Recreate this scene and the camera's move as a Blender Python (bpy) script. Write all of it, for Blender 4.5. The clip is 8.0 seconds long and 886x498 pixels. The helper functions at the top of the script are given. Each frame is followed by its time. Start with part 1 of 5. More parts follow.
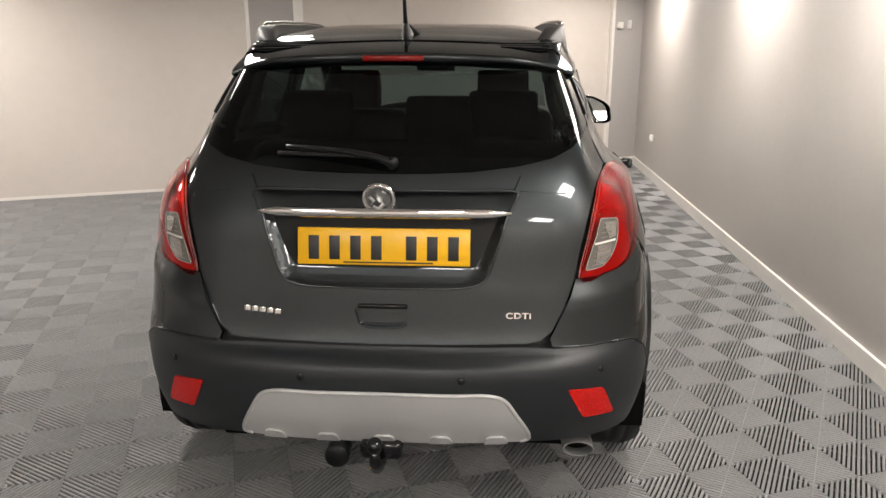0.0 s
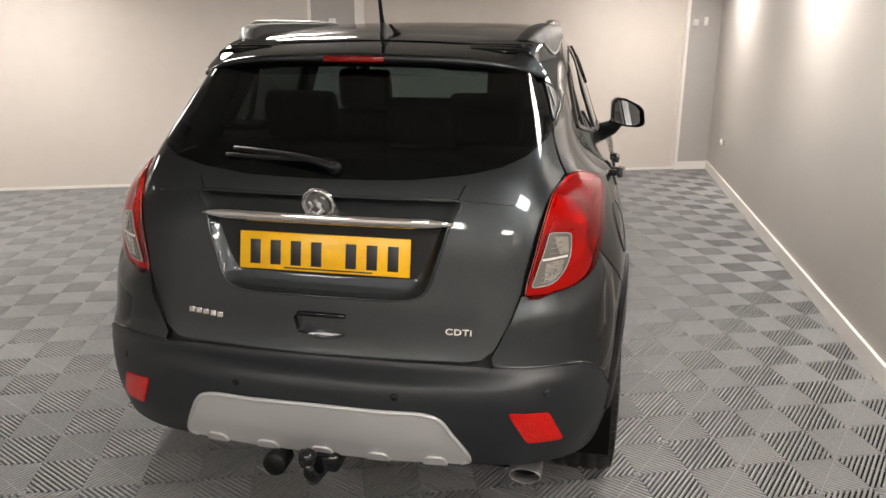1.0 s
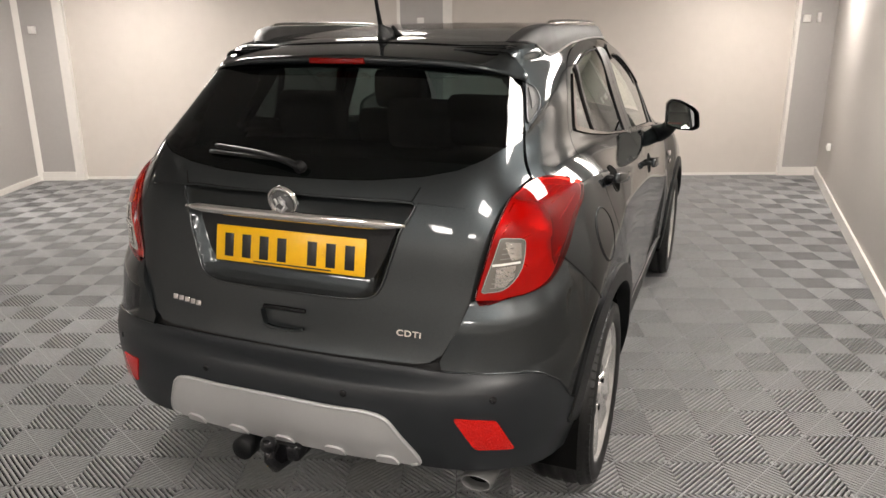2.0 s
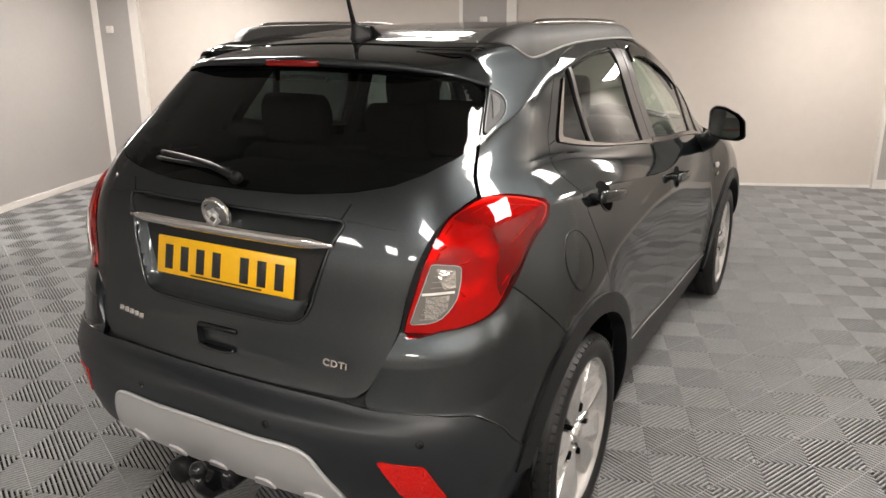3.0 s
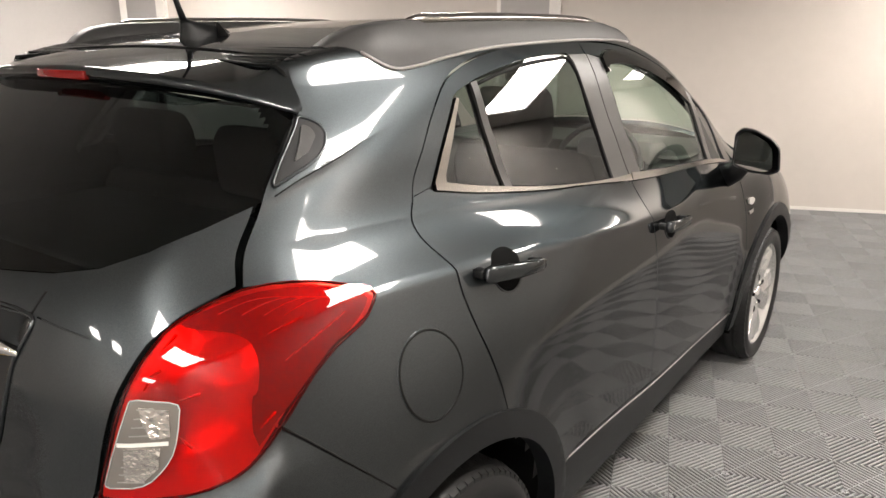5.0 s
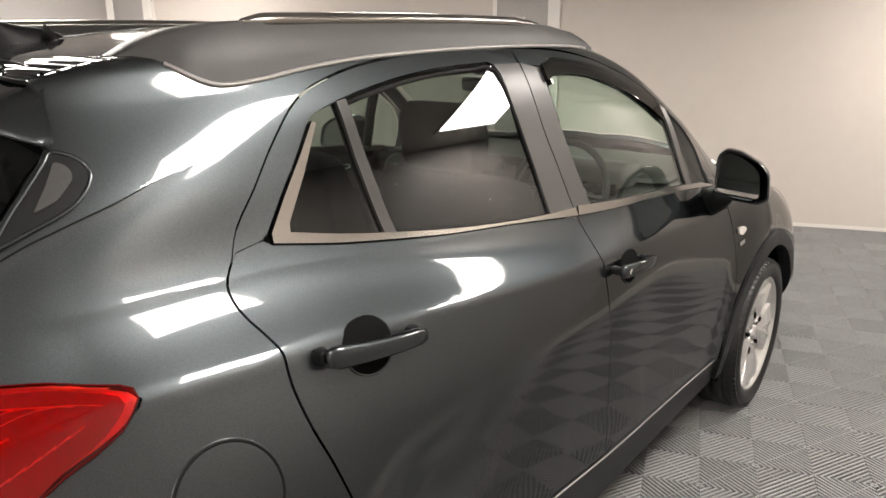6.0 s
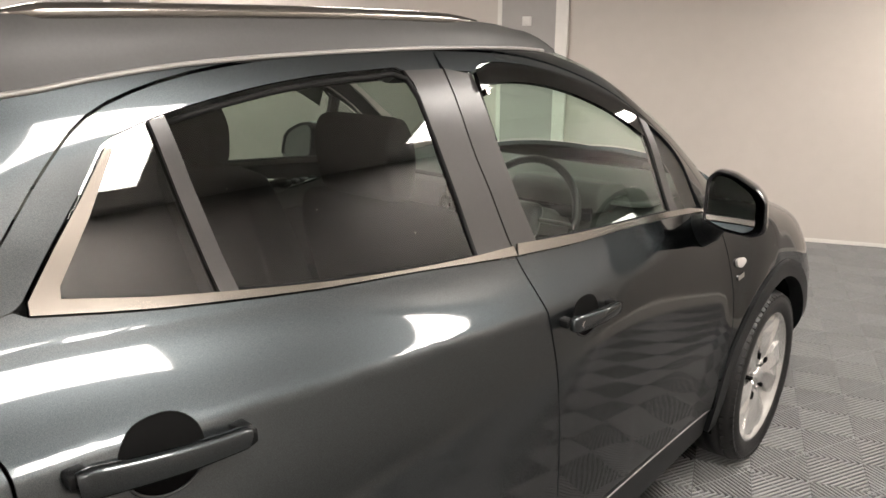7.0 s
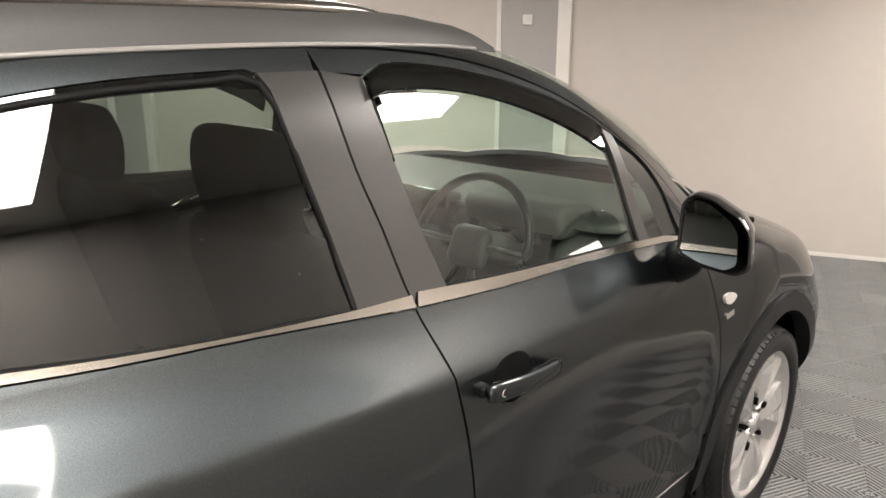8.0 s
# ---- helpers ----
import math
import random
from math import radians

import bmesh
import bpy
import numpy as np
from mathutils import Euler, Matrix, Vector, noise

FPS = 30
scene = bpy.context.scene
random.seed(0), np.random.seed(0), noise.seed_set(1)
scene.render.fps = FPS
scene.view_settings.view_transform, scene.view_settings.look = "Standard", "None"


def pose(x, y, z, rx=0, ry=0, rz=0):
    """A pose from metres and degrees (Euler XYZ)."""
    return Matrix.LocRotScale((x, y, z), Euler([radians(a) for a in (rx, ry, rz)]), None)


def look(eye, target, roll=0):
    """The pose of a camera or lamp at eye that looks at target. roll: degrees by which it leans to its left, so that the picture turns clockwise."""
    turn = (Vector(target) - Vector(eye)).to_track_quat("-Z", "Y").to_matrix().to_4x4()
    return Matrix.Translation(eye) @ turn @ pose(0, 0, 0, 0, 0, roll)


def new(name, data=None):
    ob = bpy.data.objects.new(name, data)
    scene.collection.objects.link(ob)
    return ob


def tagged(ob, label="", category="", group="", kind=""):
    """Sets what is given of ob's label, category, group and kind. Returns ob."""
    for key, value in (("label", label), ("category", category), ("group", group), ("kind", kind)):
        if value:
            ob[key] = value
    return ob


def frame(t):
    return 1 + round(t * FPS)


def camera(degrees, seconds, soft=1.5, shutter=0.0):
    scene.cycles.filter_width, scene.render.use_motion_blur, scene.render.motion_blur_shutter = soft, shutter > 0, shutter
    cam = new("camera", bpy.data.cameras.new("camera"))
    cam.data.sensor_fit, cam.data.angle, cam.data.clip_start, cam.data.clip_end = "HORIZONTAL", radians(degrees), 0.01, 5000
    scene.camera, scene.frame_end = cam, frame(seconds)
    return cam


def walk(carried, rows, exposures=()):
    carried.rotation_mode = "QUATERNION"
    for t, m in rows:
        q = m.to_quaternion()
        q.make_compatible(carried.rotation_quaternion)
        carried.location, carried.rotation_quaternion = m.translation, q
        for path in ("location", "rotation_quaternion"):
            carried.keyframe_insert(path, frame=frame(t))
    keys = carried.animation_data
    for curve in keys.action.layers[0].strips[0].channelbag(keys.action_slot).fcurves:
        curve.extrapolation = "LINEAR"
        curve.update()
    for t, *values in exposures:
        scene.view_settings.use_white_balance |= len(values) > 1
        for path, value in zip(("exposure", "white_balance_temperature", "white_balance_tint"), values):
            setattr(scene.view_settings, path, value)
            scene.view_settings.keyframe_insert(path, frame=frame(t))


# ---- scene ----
cam = camera(62.3, 8.0)
PATH = [
    (0, (0.316, -2.062, 1.544), (0.19, -0.144, 0.991), -0.1),
    (0.5, (0.519, -1.979, 1.545), (0.284, -0.073, 0.986), 0.1),
    (1, (0.742, -1.901, 1.557), (0.364, -0.02, 0.995), 0.1),
    (2.3, (1.317, -1.673, 1.569), (0.532, 0.077, 1.002), -0.3),
    (2.5, (1.381, -1.59, 1.566), (0.546, 0.137, 1.0), -0.25),
    (3, (1.497, -1.382, 1.571), (0.563, 0.292, 1.002), -0.3),
    (3.5, (1.59, -1.168, 1.573), (0.586, 0.466, 1.004), -0.3),
    (4, (1.638, -0.943, 1.573), (0.576, 0.653, 1.005), -0.2),
    (4.5, (1.636, -0.708, 1.564), (0.533, 0.859, 0.993), -0.1),
    (4.7, (1.632, -0.604, 1.571), (0.514, 0.953, 0.999), -0.1),
    (6, (1.648, 0.063, 1.571), (0.454, 1.566, 1.009), -0.1),
    (6.5, (1.645, 0.281, 1.561), (0.412, 1.754, 1.005), -0.1),
    (7, (1.625, 0.504, 1.568), (0.369, 1.956, 1.007), 0.1),
    (7.5, (1.611, 0.704, 1.565), (0.332, 2.136, 1.005), 0.0),
    (8, (1.587, 0.917, 1.556), (0.28, 2.325, 0.997), 0.1),
]
walk(cam, [(t, look(eye, target, roll)) for t, eye, target, roll in PATH],
     exposures=[(0, .12), (1.2, .10), (2.5, .12), (3.5, .25), (4.0, .40), (4.5, .47), (4.7, .47), (6.0, .34), (7.0, .32), (8.0, .42)])


# ---------------------------------------------------------------- light
CEIL = 2.28                       # ceiling height
# the 1.65 row follows reflections; (.15, -3.3) and the -4.3 row are added fill
PANELS = ([(1.65, y) for y in (5.9, 3.3, 1.3, -1.1, -3.5)] + [(-1.4, y) for y in (3.5, 1.3, -3.4)] + [(.15, -3.3)]
          + [(-4.3, y) for y in (3.6, 1.5, -.7, -2.9)])
PANEL_POWER = 41.0

world = bpy.data.worlds.new("world")
world.use_nodes = True
world.node_tree.nodes["Background"].inputs["Color"].default_value = (0.9, 0.95, 1.0, 1)
world.node_tree.nodes["Background"].inputs["Strength"].default_value = 0.05
scene.world = world

# ---------------------------------------------------------------- materials
def material(name, color=(.5, .5, .5), rough=.5, metal=0.0, **extra):
    m = bpy.data.materials.new(name)
    m.use_nodes = True
    b = m.node_tree.nodes["Principled BSDF"]
    b.inputs["Base Color"].default_value = (*color, 1)
    b.inputs["Roughness"].default_value = rough
    b.inputs["Metallic"].default_value = metal
    for key, value in extra.items():
        b.inputs[key.replace("_", " ")].default_value = value
    return m


def node(m, kind, **values):
    n = m.node_tree.nodes.new(kind)
    for key, value in values.items():
        n.inputs[key.replace("_", " ")].default_value = value
    return n


def link(m, a, b):
    m.node_tree.links.new(a, b)


def grain(m, scale=40, amount=.06, big=1.5, big_amount=.08, bump=.0, bump_scale=300, rough_amount=.0):
    """Colour variation at two scales, fine bump and uneven gloss on a principled material."""
    b = m.node_tree.nodes["Principled BSDF"]
    base = tuple(b.inputs["Base Color"].default_value)
    tc = node(m, "ShaderNodeTexCoord")
    fine, wide = node(m, "ShaderNodeTexNoise", Scale=scale, Detail=4), node(m, "ShaderNodeTexNoise", Scale=big, Detail=5)
    for n in (fine, wide):
        link(m, tc.outputs["Object"], n.inputs["Vector"])
    mapped = []
    for n, a in ((fine, amount), (wide, big_amount)):
        r = node(m, "ShaderNodeMapRange", From_Min=.3, From_Max=.7, To_Min=1 - a, To_Max=1 + a)
        link(m, n.outputs["Fac"], r.inputs["Value"])
        mapped.append(r)
    times = node(m, "ShaderNodeMath")
    times.operation = "MULTIPLY"
    link(m, mapped[0].outputs[0], times.inputs[0])
    link(m, mapped[1].outputs[0], times.inputs[1])
    mix = m.node_tree.nodes.new("ShaderNodeVectorMath")
    mix.operation = "SCALE"
    mix.inputs[0].default_value = base[:3]
    link(m, times.outputs[0], mix.inputs["Scale"])
    link(m, mix.outputs[0], b.inputs["Base Color"])
    if rough_amount:
        r = node(m, "ShaderNodeMapRange", From_Min=.3, From_Max=.7, To_Min=b.inputs["Roughness"].default_value - rough_amount,
                 To_Max=b.inputs["Roughness"].default_value + rough_amount)
        link(m, wide.outputs["Fac"], r.inputs["Value"])
        link(m, r.outputs[0], b.inputs["Roughness"])
    if bump:
        f = node(m, "ShaderNodeTexNoise", Scale=bump_scale, Detail=3)
        link(m, tc.outputs["Object"], f.inputs["Vector"])
        bp = node(m, "ShaderNodeBump", Strength=bump, Distance=.002)
        link(m, f.outputs["Fac"], bp.inputs["Height"])
        link(m, bp.outputs[0], b.inputs["Normal"])
    return m


def pane(name, tint, gloss=1.45):
    """A thin sheet of glass: tinted see-through, with a mirror coat that grows towards grazing views."""
    m = bpy.data.materials.new(name)
    m.use_nodes = True
    t = m.node_tree
    t.nodes.clear()
    out, mix = t.nodes.new("ShaderNodeOutputMaterial"), t.nodes.new("ShaderNodeMixShader")
    clear, shine, fr = t.nodes.new("ShaderNodeBsdfTransparent"), t.nodes.new("ShaderNodeBsdfGlossy"), t.nodes.new("ShaderNodeLayerWeight")
    steep, grow = t.nodes.new("ShaderNodeMath"), t.nodes.new("ShaderNodeMapRange")
    clear.inputs["Color"].default_value = (*tint, 1)
    shine.inputs["Roughness"].default_value = .01
    shine.inputs["Color"].default_value = (1, 1, 1, 1)
    fr.inputs["Blend"].default_value = .5
    steep.operation = "POWER"
    steep.inputs[1].default_value = 5
    grow.inputs["To Min"].default_value = ((gloss - 1) / (gloss + 1)) ** 2
    link(m, fr.outputs["Facing"], steep.inputs[0])
    link(m, steep.outputs[0], grow.inputs["Value"])
    link(m, grow.outputs[0], mix.inputs[0])
    link(m, clear.outputs[0], mix.inputs[1])
    link(m, shine.outputs[0], mix.inputs[2])
    link(m, mix.outputs[0], out.inputs[0])
    return m


def lens(name, color, rough=.05):
    """Moulded lamp plastic."""
    return material(name, color, rough, Specular_IOR_Level=.0, Coat_Weight=1.0, Coat_Roughness=.02, Coat_IOR=1.45)


def faceted(m, scale, strength, distance=.004):
    """Moulded prisms: a cell relief on a lamp's reflector."""
    tc = node(m, "ShaderNodeTexCoord")
    cells = node(m, "ShaderNodeTexVoronoi", Scale=scale)
    cells.distance = "CHEBYCHEV"
    link(m, tc.outputs["Object"], cells.inputs["Vector"])
    bp = node(m, "ShaderNodeBump", Strength=strength, Distance=distance)
    link(m, cells.outputs["Distance"], bp.inputs["Height"])
    link(m, bp.outputs[0], m.node_tree.nodes["Principled BSDF"].inputs["Normal"])
    return m


PAINT = grain(material("paint_grey_metallic", (.047, .054, .0575), .41, 1.0, Specular_Tint=(.01, .01, .01, 1), Coat_Weight=1.0, Coat_Roughness=.055, Coat_IOR=1.5), 900, .3, 2, .02)
BUMPER = grain(material("plastic_black_bumper", (.013, .0155, .018), .42, Specular_IOR_Level=.5), 200, .1, 3, .08, .1, 900)
PLASTIC = grain(material("plastic_black_grained", (.0045, .005, .0055), .42, Specular_IOR_Level=.28), 200, .1, 3, .08, .2, 900)
TRIM = grain(material("plastic_grey_satin", (.026, .0245, .0235), .32), 200, .08, 3, .05, .1, 900)
RAIL = grain(material("rail_satin_grey", (.040, .039, .038), .50, Specular_IOR_Level=.4), 200, .06, 3, .05, .1, 900)
# pale grey for the rail's foot and for the sill's painted highlight
EDGE_PALE = material("edge_pale_grey", (.22, .21, .20), .3)
GLOSS_BLACK = material("black_gloss", (.006, .006, .007), .06)
RUBBER = grain(material("rubber_tyre", (.010, .010, .010), .5, Specular_IOR_Level=.35), 120, .15, 6, .15, .3, 400)
SEAL = material("rubber_seal", (.006, .006, .006), .6, Specular_IOR_Level=.12)
CHROME = material("chrome", (.82, .80, .78), .06, 1.0)
SATIN_CHROME = material("chrome_satin", (.28, .257, .235), .22, 1.0)
SILVER = grain(material("silver_paint", (.52, .52, .52), .38, .35), 700, .08, 3, .05)
ALLOY = grain(material("alloy_silver", (.66, .65, .635), .25, .75), 400, .05, 5, .05)
ALLOY_DARK = material("alloy_shadow", (.22, .22, .22), .35, .7)
RED_DEEP = faceted(lens("lens_red_deep", (.22, .003, .002)), 160, .6)
RED_DARK = lens("lens_red_edge", (.10, .002, .002))
RED_PRISM = faceted(lens("lens_red_prism", (.58, .010, .007), .15), 140, .8)
RED_COVER = pane("lamp_cover_red", (.76, .025, .014), 1.40)
LAMP_SILVER = faceted(material("lamp_reflector", (.88, .86, .83), .30, .6), 15, .35, .012)
LAMP_SHADE = material("lamp_body_grey", (.25, .245, .24), .4, .3)
AMBER = material("glint_amber", (.95, .32, .02), .15, .5)
CLEAR_GREY = material("lens_clear_grey", (.18, .165, .148), .2, .3, Coat_Weight=1.0, Coat_Roughness=.02)
CLEAR_PRISM = faceted(material("lens_clear_prism", (.55, .52, .48), .18, .85, Coat_Weight=1.0, Coat_Roughness=.02), 95, .7, .005)
CLEAR_RIB = lens("lens_rib_pale", (.72, .70, .67), .2)
GREY_RIB = lens("lens_rib_grey", (.20, .19, .18), .2)
CLEAR = lens("lens_clear", (.42, .40, .38), .10)
YELLOW = grain(material("plate_yellow", (.85, .47, .005), .28), 60, .02, 4, .03)
INK = material("ink_black", (.012, .012, .012), .4)
DARK = material("cavity_black", (.004, .004, .004), .9, Specular_IOR_Level=.05)
CLOTH = grain(material("cloth_charcoal", (.007, .007, .0075), .9, Specular_IOR_Level=.15), 300, .25, 5, .1, .4, 900)
VINYL = grain(material("dash_vinyl", (.05, .05, .047), .55, Specular_IOR_Level=.3), 250, .15, 3, .05, .3, 700)
LINING = grain(material("door_lining", (.022, .022, .022), .7, Specular_IOR_Level=.2), 250, .15, 3, .05, .3, 700)
HEADLINER = material("headliner_grey", (.35, .34, .32), .9)
GLASS_DARK = pane("glass_privacy", (.10, .127, .13), 1.42)
GLASS_SIDE = pane("glass_privacy_side", (.24, .27, .25), 1.6)
GLASS_GREEN = pane("glass_green", (.86, .97, .90), 1.6)
MIRROR = material("mirror_glass", (.75, .78, .78), .01, 1.0)

WALL_GREY = grain(material("wall_paint_grey", (.44, .415, .39), .55), 25, .015, .6, .05, .15, 250)
WALL_DARK = grain(material("wall_paint_shade", (.41, .39, .375), .6), 25, .015, .6, .05, .15, 250)
SHUTTER = grain(material("shutter_white", (.60, .55, .505), .5), 10, .015, .8, .035)
TRIM_WHITE = grain(material("trim_white_gloss", (.78, .75, .71), .3), 30, .02, 2, .03)
CEIL_DARK = grain(material("ceiling_paint_grey", (.72, .71, .69), .8), 30, .05, 1, .06)
TILE = grain(material("tile_grey_plastic", (.235, .236, .238), .40, Specular_IOR_Level=.27), 60, .08, .7, .08, rough_amount=.05)
# near black: the shade between the ribs is put into the bed's colour
TILE_BED_SHADE = material("tile_bed_shaded", (.014, .014, .0145), .8, Specular_IOR_Level=.1)
SOCKET = material("switch_white", (.75, .73, .70), .35)
LIGHT = bpy.data.materials.new("led_panel")
LIGHT.use_nodes = True
LIGHT.node_tree.nodes["Principled BSDF"].inputs["Emission Color"].default_value = (1.0, .93, .865, 1)
LIGHT.node_tree.nodes["Principled BSDF"].inputs["Emission Strength"].default_value = PANEL_POWER


# ---------------------------------------------------------------- building helpers
def mesh_of(name, verts, faces, smooth=False):
    me = bpy.data.meshes.new(name)
    me.from_pydata([tuple(v) for v in verts], [], [tuple(f) for f in faces])
    me.update()
    if smooth:
        me.polygons.foreach_set("use_smooth", [True] * len(me.polygons))
    return me


def part(name, data, mat, parent, label=""):
    """One mesh object from a bmesh or a mesh, under a thing or a part."""
    if isinstance(data, bmesh.types.BMesh):
        me = bpy.data.meshes.new(name)
        data.to_mesh(me)
        data.free()
        data = me
    if mat and not data.materials:
        data.materials.append(mat)
    ob = new(name, data)
    ob.parent = parent
    return tagged(ob, label)


def empty(name, label, category, group="", kind=""):
    return tagged(new(name), label, category, group, kind)


def box_bm(x0, x1, y0, y1, z0, z1, bevel=0.0, segments=2):
    bm = bmesh.new()
    bmesh.ops.create_cube(bm, size=1, matrix=Matrix.LocRotScale(((x0 + x1) / 2, (y0 + y1) / 2, (z0 + z1) / 2), None,
                                                                (x1 - x0, y1 - y0, z1 - z0)))
    if bevel:
        bmesh.ops.bevel(bm, geom=bm.edges[:], offset=bevel, segments=segments, affect="EDGES", profile=.5)
        for f in bm.faces:
            f.smooth = True
    return bm


def join(*bms):
    out = bmesh.new()
    for b in bms:
        me = bpy.data.meshes.new("scratch")
        b.to_mesh(me)
        b.free()
        out.from_mesh(me)
        bpy.data.meshes.remove(me)
    return out


def moved(bm, m):
    bmesh.ops.transform(bm, matrix=m, verts=bm.verts)
    return bm


def tube(path, radius, sides=12, closed=False, flat=1.0):
    """A swept round bar along points; radius may be a list."""
    pts = [Vector(p) for p in path]
    n = len(pts)
    radii = radius if isinstance(radius, (list, tuple)) else [radius] * n
    verts, faces = [], []
    up = Vector((0, 0, 1))
    for i, p in enumerate(pts):
        a = pts[(i - 1) % n] if closed or i else pts[0]
        b = pts[(i + 1) % n] if closed or i < n - 1 else pts[-1]
        d = (b - a).normalized()
        side = d.cross(up)
        if side.length < .05:
            side = d.cross(Vector((1, 0, 0)))
        side.normalize()
        top = side.cross(d)
        for k in range(sides):
            w = 2 * math.pi * k / sides
            verts.append(p + radii[i] * (math.cos(w) * side + flat * math.sin(w) * top))
    for i in range(n if closed else n - 1):
        for k in range(sides):
            j = (i + 1) % n
            faces.append((i * sides + k, i * sides + (k + 1) % sides, j * sides + (k + 1) % sides, j * sides + k))
    if not closed:
        faces += [tuple(range(sides))[::-1], tuple(range((n - 1) * sides, n * sides))]
    return mesh_of("tube", verts, faces, True)


def rounded(points, radius=.01, n=4):
    """A closed outline with its corners rounded."""
    pts = [Vector(p) for p in points]
    out = []
    for i, p in enumerate(pts):
        a, b = pts[i - 1] - p, pts[(i + 1) % len(pts)] - p
        r = min(radius, a.length * .45, b.length * .45)
        s, e = p + a.normalized() * r, p + b.normalized() * r
        for k in range(n + 1):
            t = k / n
            out.append(tuple((1 - t) ** 2 * s + 2 * t * (1 - t) * p + t * t * e))
    return out


def curve2(points, per=6, closed=False):
    """A smooth line through 2D points."""
    p = np.asarray(points, float)
    if closed:
        q = np.vstack([p[-2:], p, p[:3]])
        s = spline(q, np.linspace(2, 2 + len(p), len(p) * per + 1)[:-1])
    else:
        s = spline(p, np.linspace(0, len(p) - 1, (len(p) - 1) * per + 1))
    return [tuple(v) for v in s]


def lathe(profile, n=64):
    """Turn (x, r) points round the x axis."""
    verts, faces = [], []
    m = len(profile)
    for k in range(n):
        a = 2 * math.pi * k / n
        verts += [(x, r * math.cos(a), r * math.sin(a)) for x, r in profile]
    for k in range(n):
        for i in range(m - 1):
            j = (k + 1) % n
            faces.append((k * m + i, k * m + i + 1, j * m + i + 1, j * m + i))
    bm = bmesh.new()
    bm.from_mesh(mesh_of("lathe", verts, faces, True))
    bmesh.ops.remove_doubles(bm, verts=bm.verts[:], dist=1e-5)
    bmesh.ops.recalc_face_normals(bm, faces=bm.faces[:])
    return bm

# ---------------------------------------------------------------- the hall
WALL_X = 2.136                                # face of the wall beside the car
CORNER_R = Vector((2.136, 7.374, 0))   # front wall meets that wall
ALONG = Vector((-.9274, -.3742, 0)).normalized()   # along the front wall, away from that corner
INTO = Vector((ALONG.y, -ALONG.x, 0))          # from the front wall into the hall
if INTO.y > 0:
    INTO = -INTO
FRONT_LEN = 8.693
CORNER_L = CORNER_R + ALONG * FRONT_LEN
LEFT_LEN = 9.2
BACK_L = CORNER_L + INTO * LEFT_LEN
BACK_R = Vector((WALL_X, BACK_L.y, 0))
WALL_T = .30


def slab(a, b, z0, z1, out, thick=WALL_T):
    """An upright slab from a to b in plan, with its seen face on the line and its thickness towards out."""
    a, b, o = Vector(a), Vector(b), Vector(out).normalized() * thick
    verts = [(p.x, p.y, z) for z in (z0, z1) for p in (a, b, b + o, a + o)]
    faces = [(0, 1, 2, 3)[::-1], (4, 5, 6, 7), (0, 1, 5, 4), (1, 2, 6, 5), (2, 3, 7, 6), (3, 0, 4, 7)]
    bm = bmesh.new()
    bm.from_mesh(mesh_of("slab", verts, faces))
    bmesh.ops.recalc_face_normals(bm, faces=bm.faces[:])
    return bm


def structure(name, bm, mat, label, category):
    return tagged(part(name, bm, mat, None), label, category, kind="structure")


FS = lambda s: CORNER_R + ALONG * s            # a place on the front wall
structure("wall_right", slab(CORNER_R + Vector((0, .2, 0)), BACK_R, 0, CEIL, (1, 0, 0)), WALL_GREY, "smooth grey-beige painted plaster wall beside the car", "wall")
structure("wall_left", slab(CORNER_L, BACK_L, 0, CEIL, ALONG), WALL_DARK, "smooth grey painted wall", "wall")
structure("wall_back", slab(BACK_L, BACK_R, 0, CEIL, (0, -1, 0)), WALL_GREY, "plain grey painted wall closing the hall", "wall")
# front wall: two broad white panels set between grey piers
PIERS = [(0, .395), (4.195, 4.645), (8.288, 8.693)]
BAYS = [(.395, 4.195), (4.645, 8.288)]
for k, (a, b) in enumerate(PIERS):
    structure("wall_front_pier_%d" % (k + 1), slab(FS(a), FS(b), 0, CEIL, -INTO), WALL_DARK, "grey painted pier of the end wall", "wall")
for k, (a, b) in enumerate(BAYS):
    bm = slab(FS(a) - INTO * .05, FS(b) - INTO * .05, .03, CEIL, -INTO, .25)
    structure("wall_front_bay_%d" % (k + 1), bm, SHUTTER, "broad off-white sectional door panel in the end wall", "door")
    structure("sill_bay_%d" % (k + 1), slab(FS(a) - INTO * .046, FS(b) - INTO * .046, 0, .03, -INTO, .20), TRIM_WHITE, "thin pale strip under the door panel", "trim")
    for j, (s, w) in enumerate(((a, .035), (b - .10, .10))):
        structure("trim_bay_%d_%d" % (k + 1, j + 1), slab(FS(s) + INTO * .012, FS(s + w) + INTO * .012, 0, CEIL, -INTO, .06), TRIM_WHITE, "white upright door trim", "trim")
for k, (a, b) in enumerate(PIERS):
    structure("baseboard_pier_%d" % (k + 1), slab(FS(a) + INTO * .014, FS(b) + INTO * .014, 0, .095, -INTO, .02), TRIM_WHITE, "white skirting board at the pier", "trim")
structure("baseboard_right", slab(CORNER_R - Vector((.018, 0, 0)), BACK_R - Vector((.018, 0, 0)), 0, .10, (1, 0, 0), .022), TRIM_WHITE, "white skirting board along the wall", "trim")
structure("baseboard_left", slab(CORNER_L - ALONG * .014, BACK_L - ALONG * .014, 0, .06, ALONG, .02), TRIM_WHITE, "white skirting board along the grey wall", "trim")
structure("corner_trim_left", slab(CORNER_L + INTO * .0 - ALONG * .045, CORNER_L + INTO * .05 - ALONG * .002, 0, CEIL, ALONG, .01), TRIM_WHITE, "white corner bead", "trim")

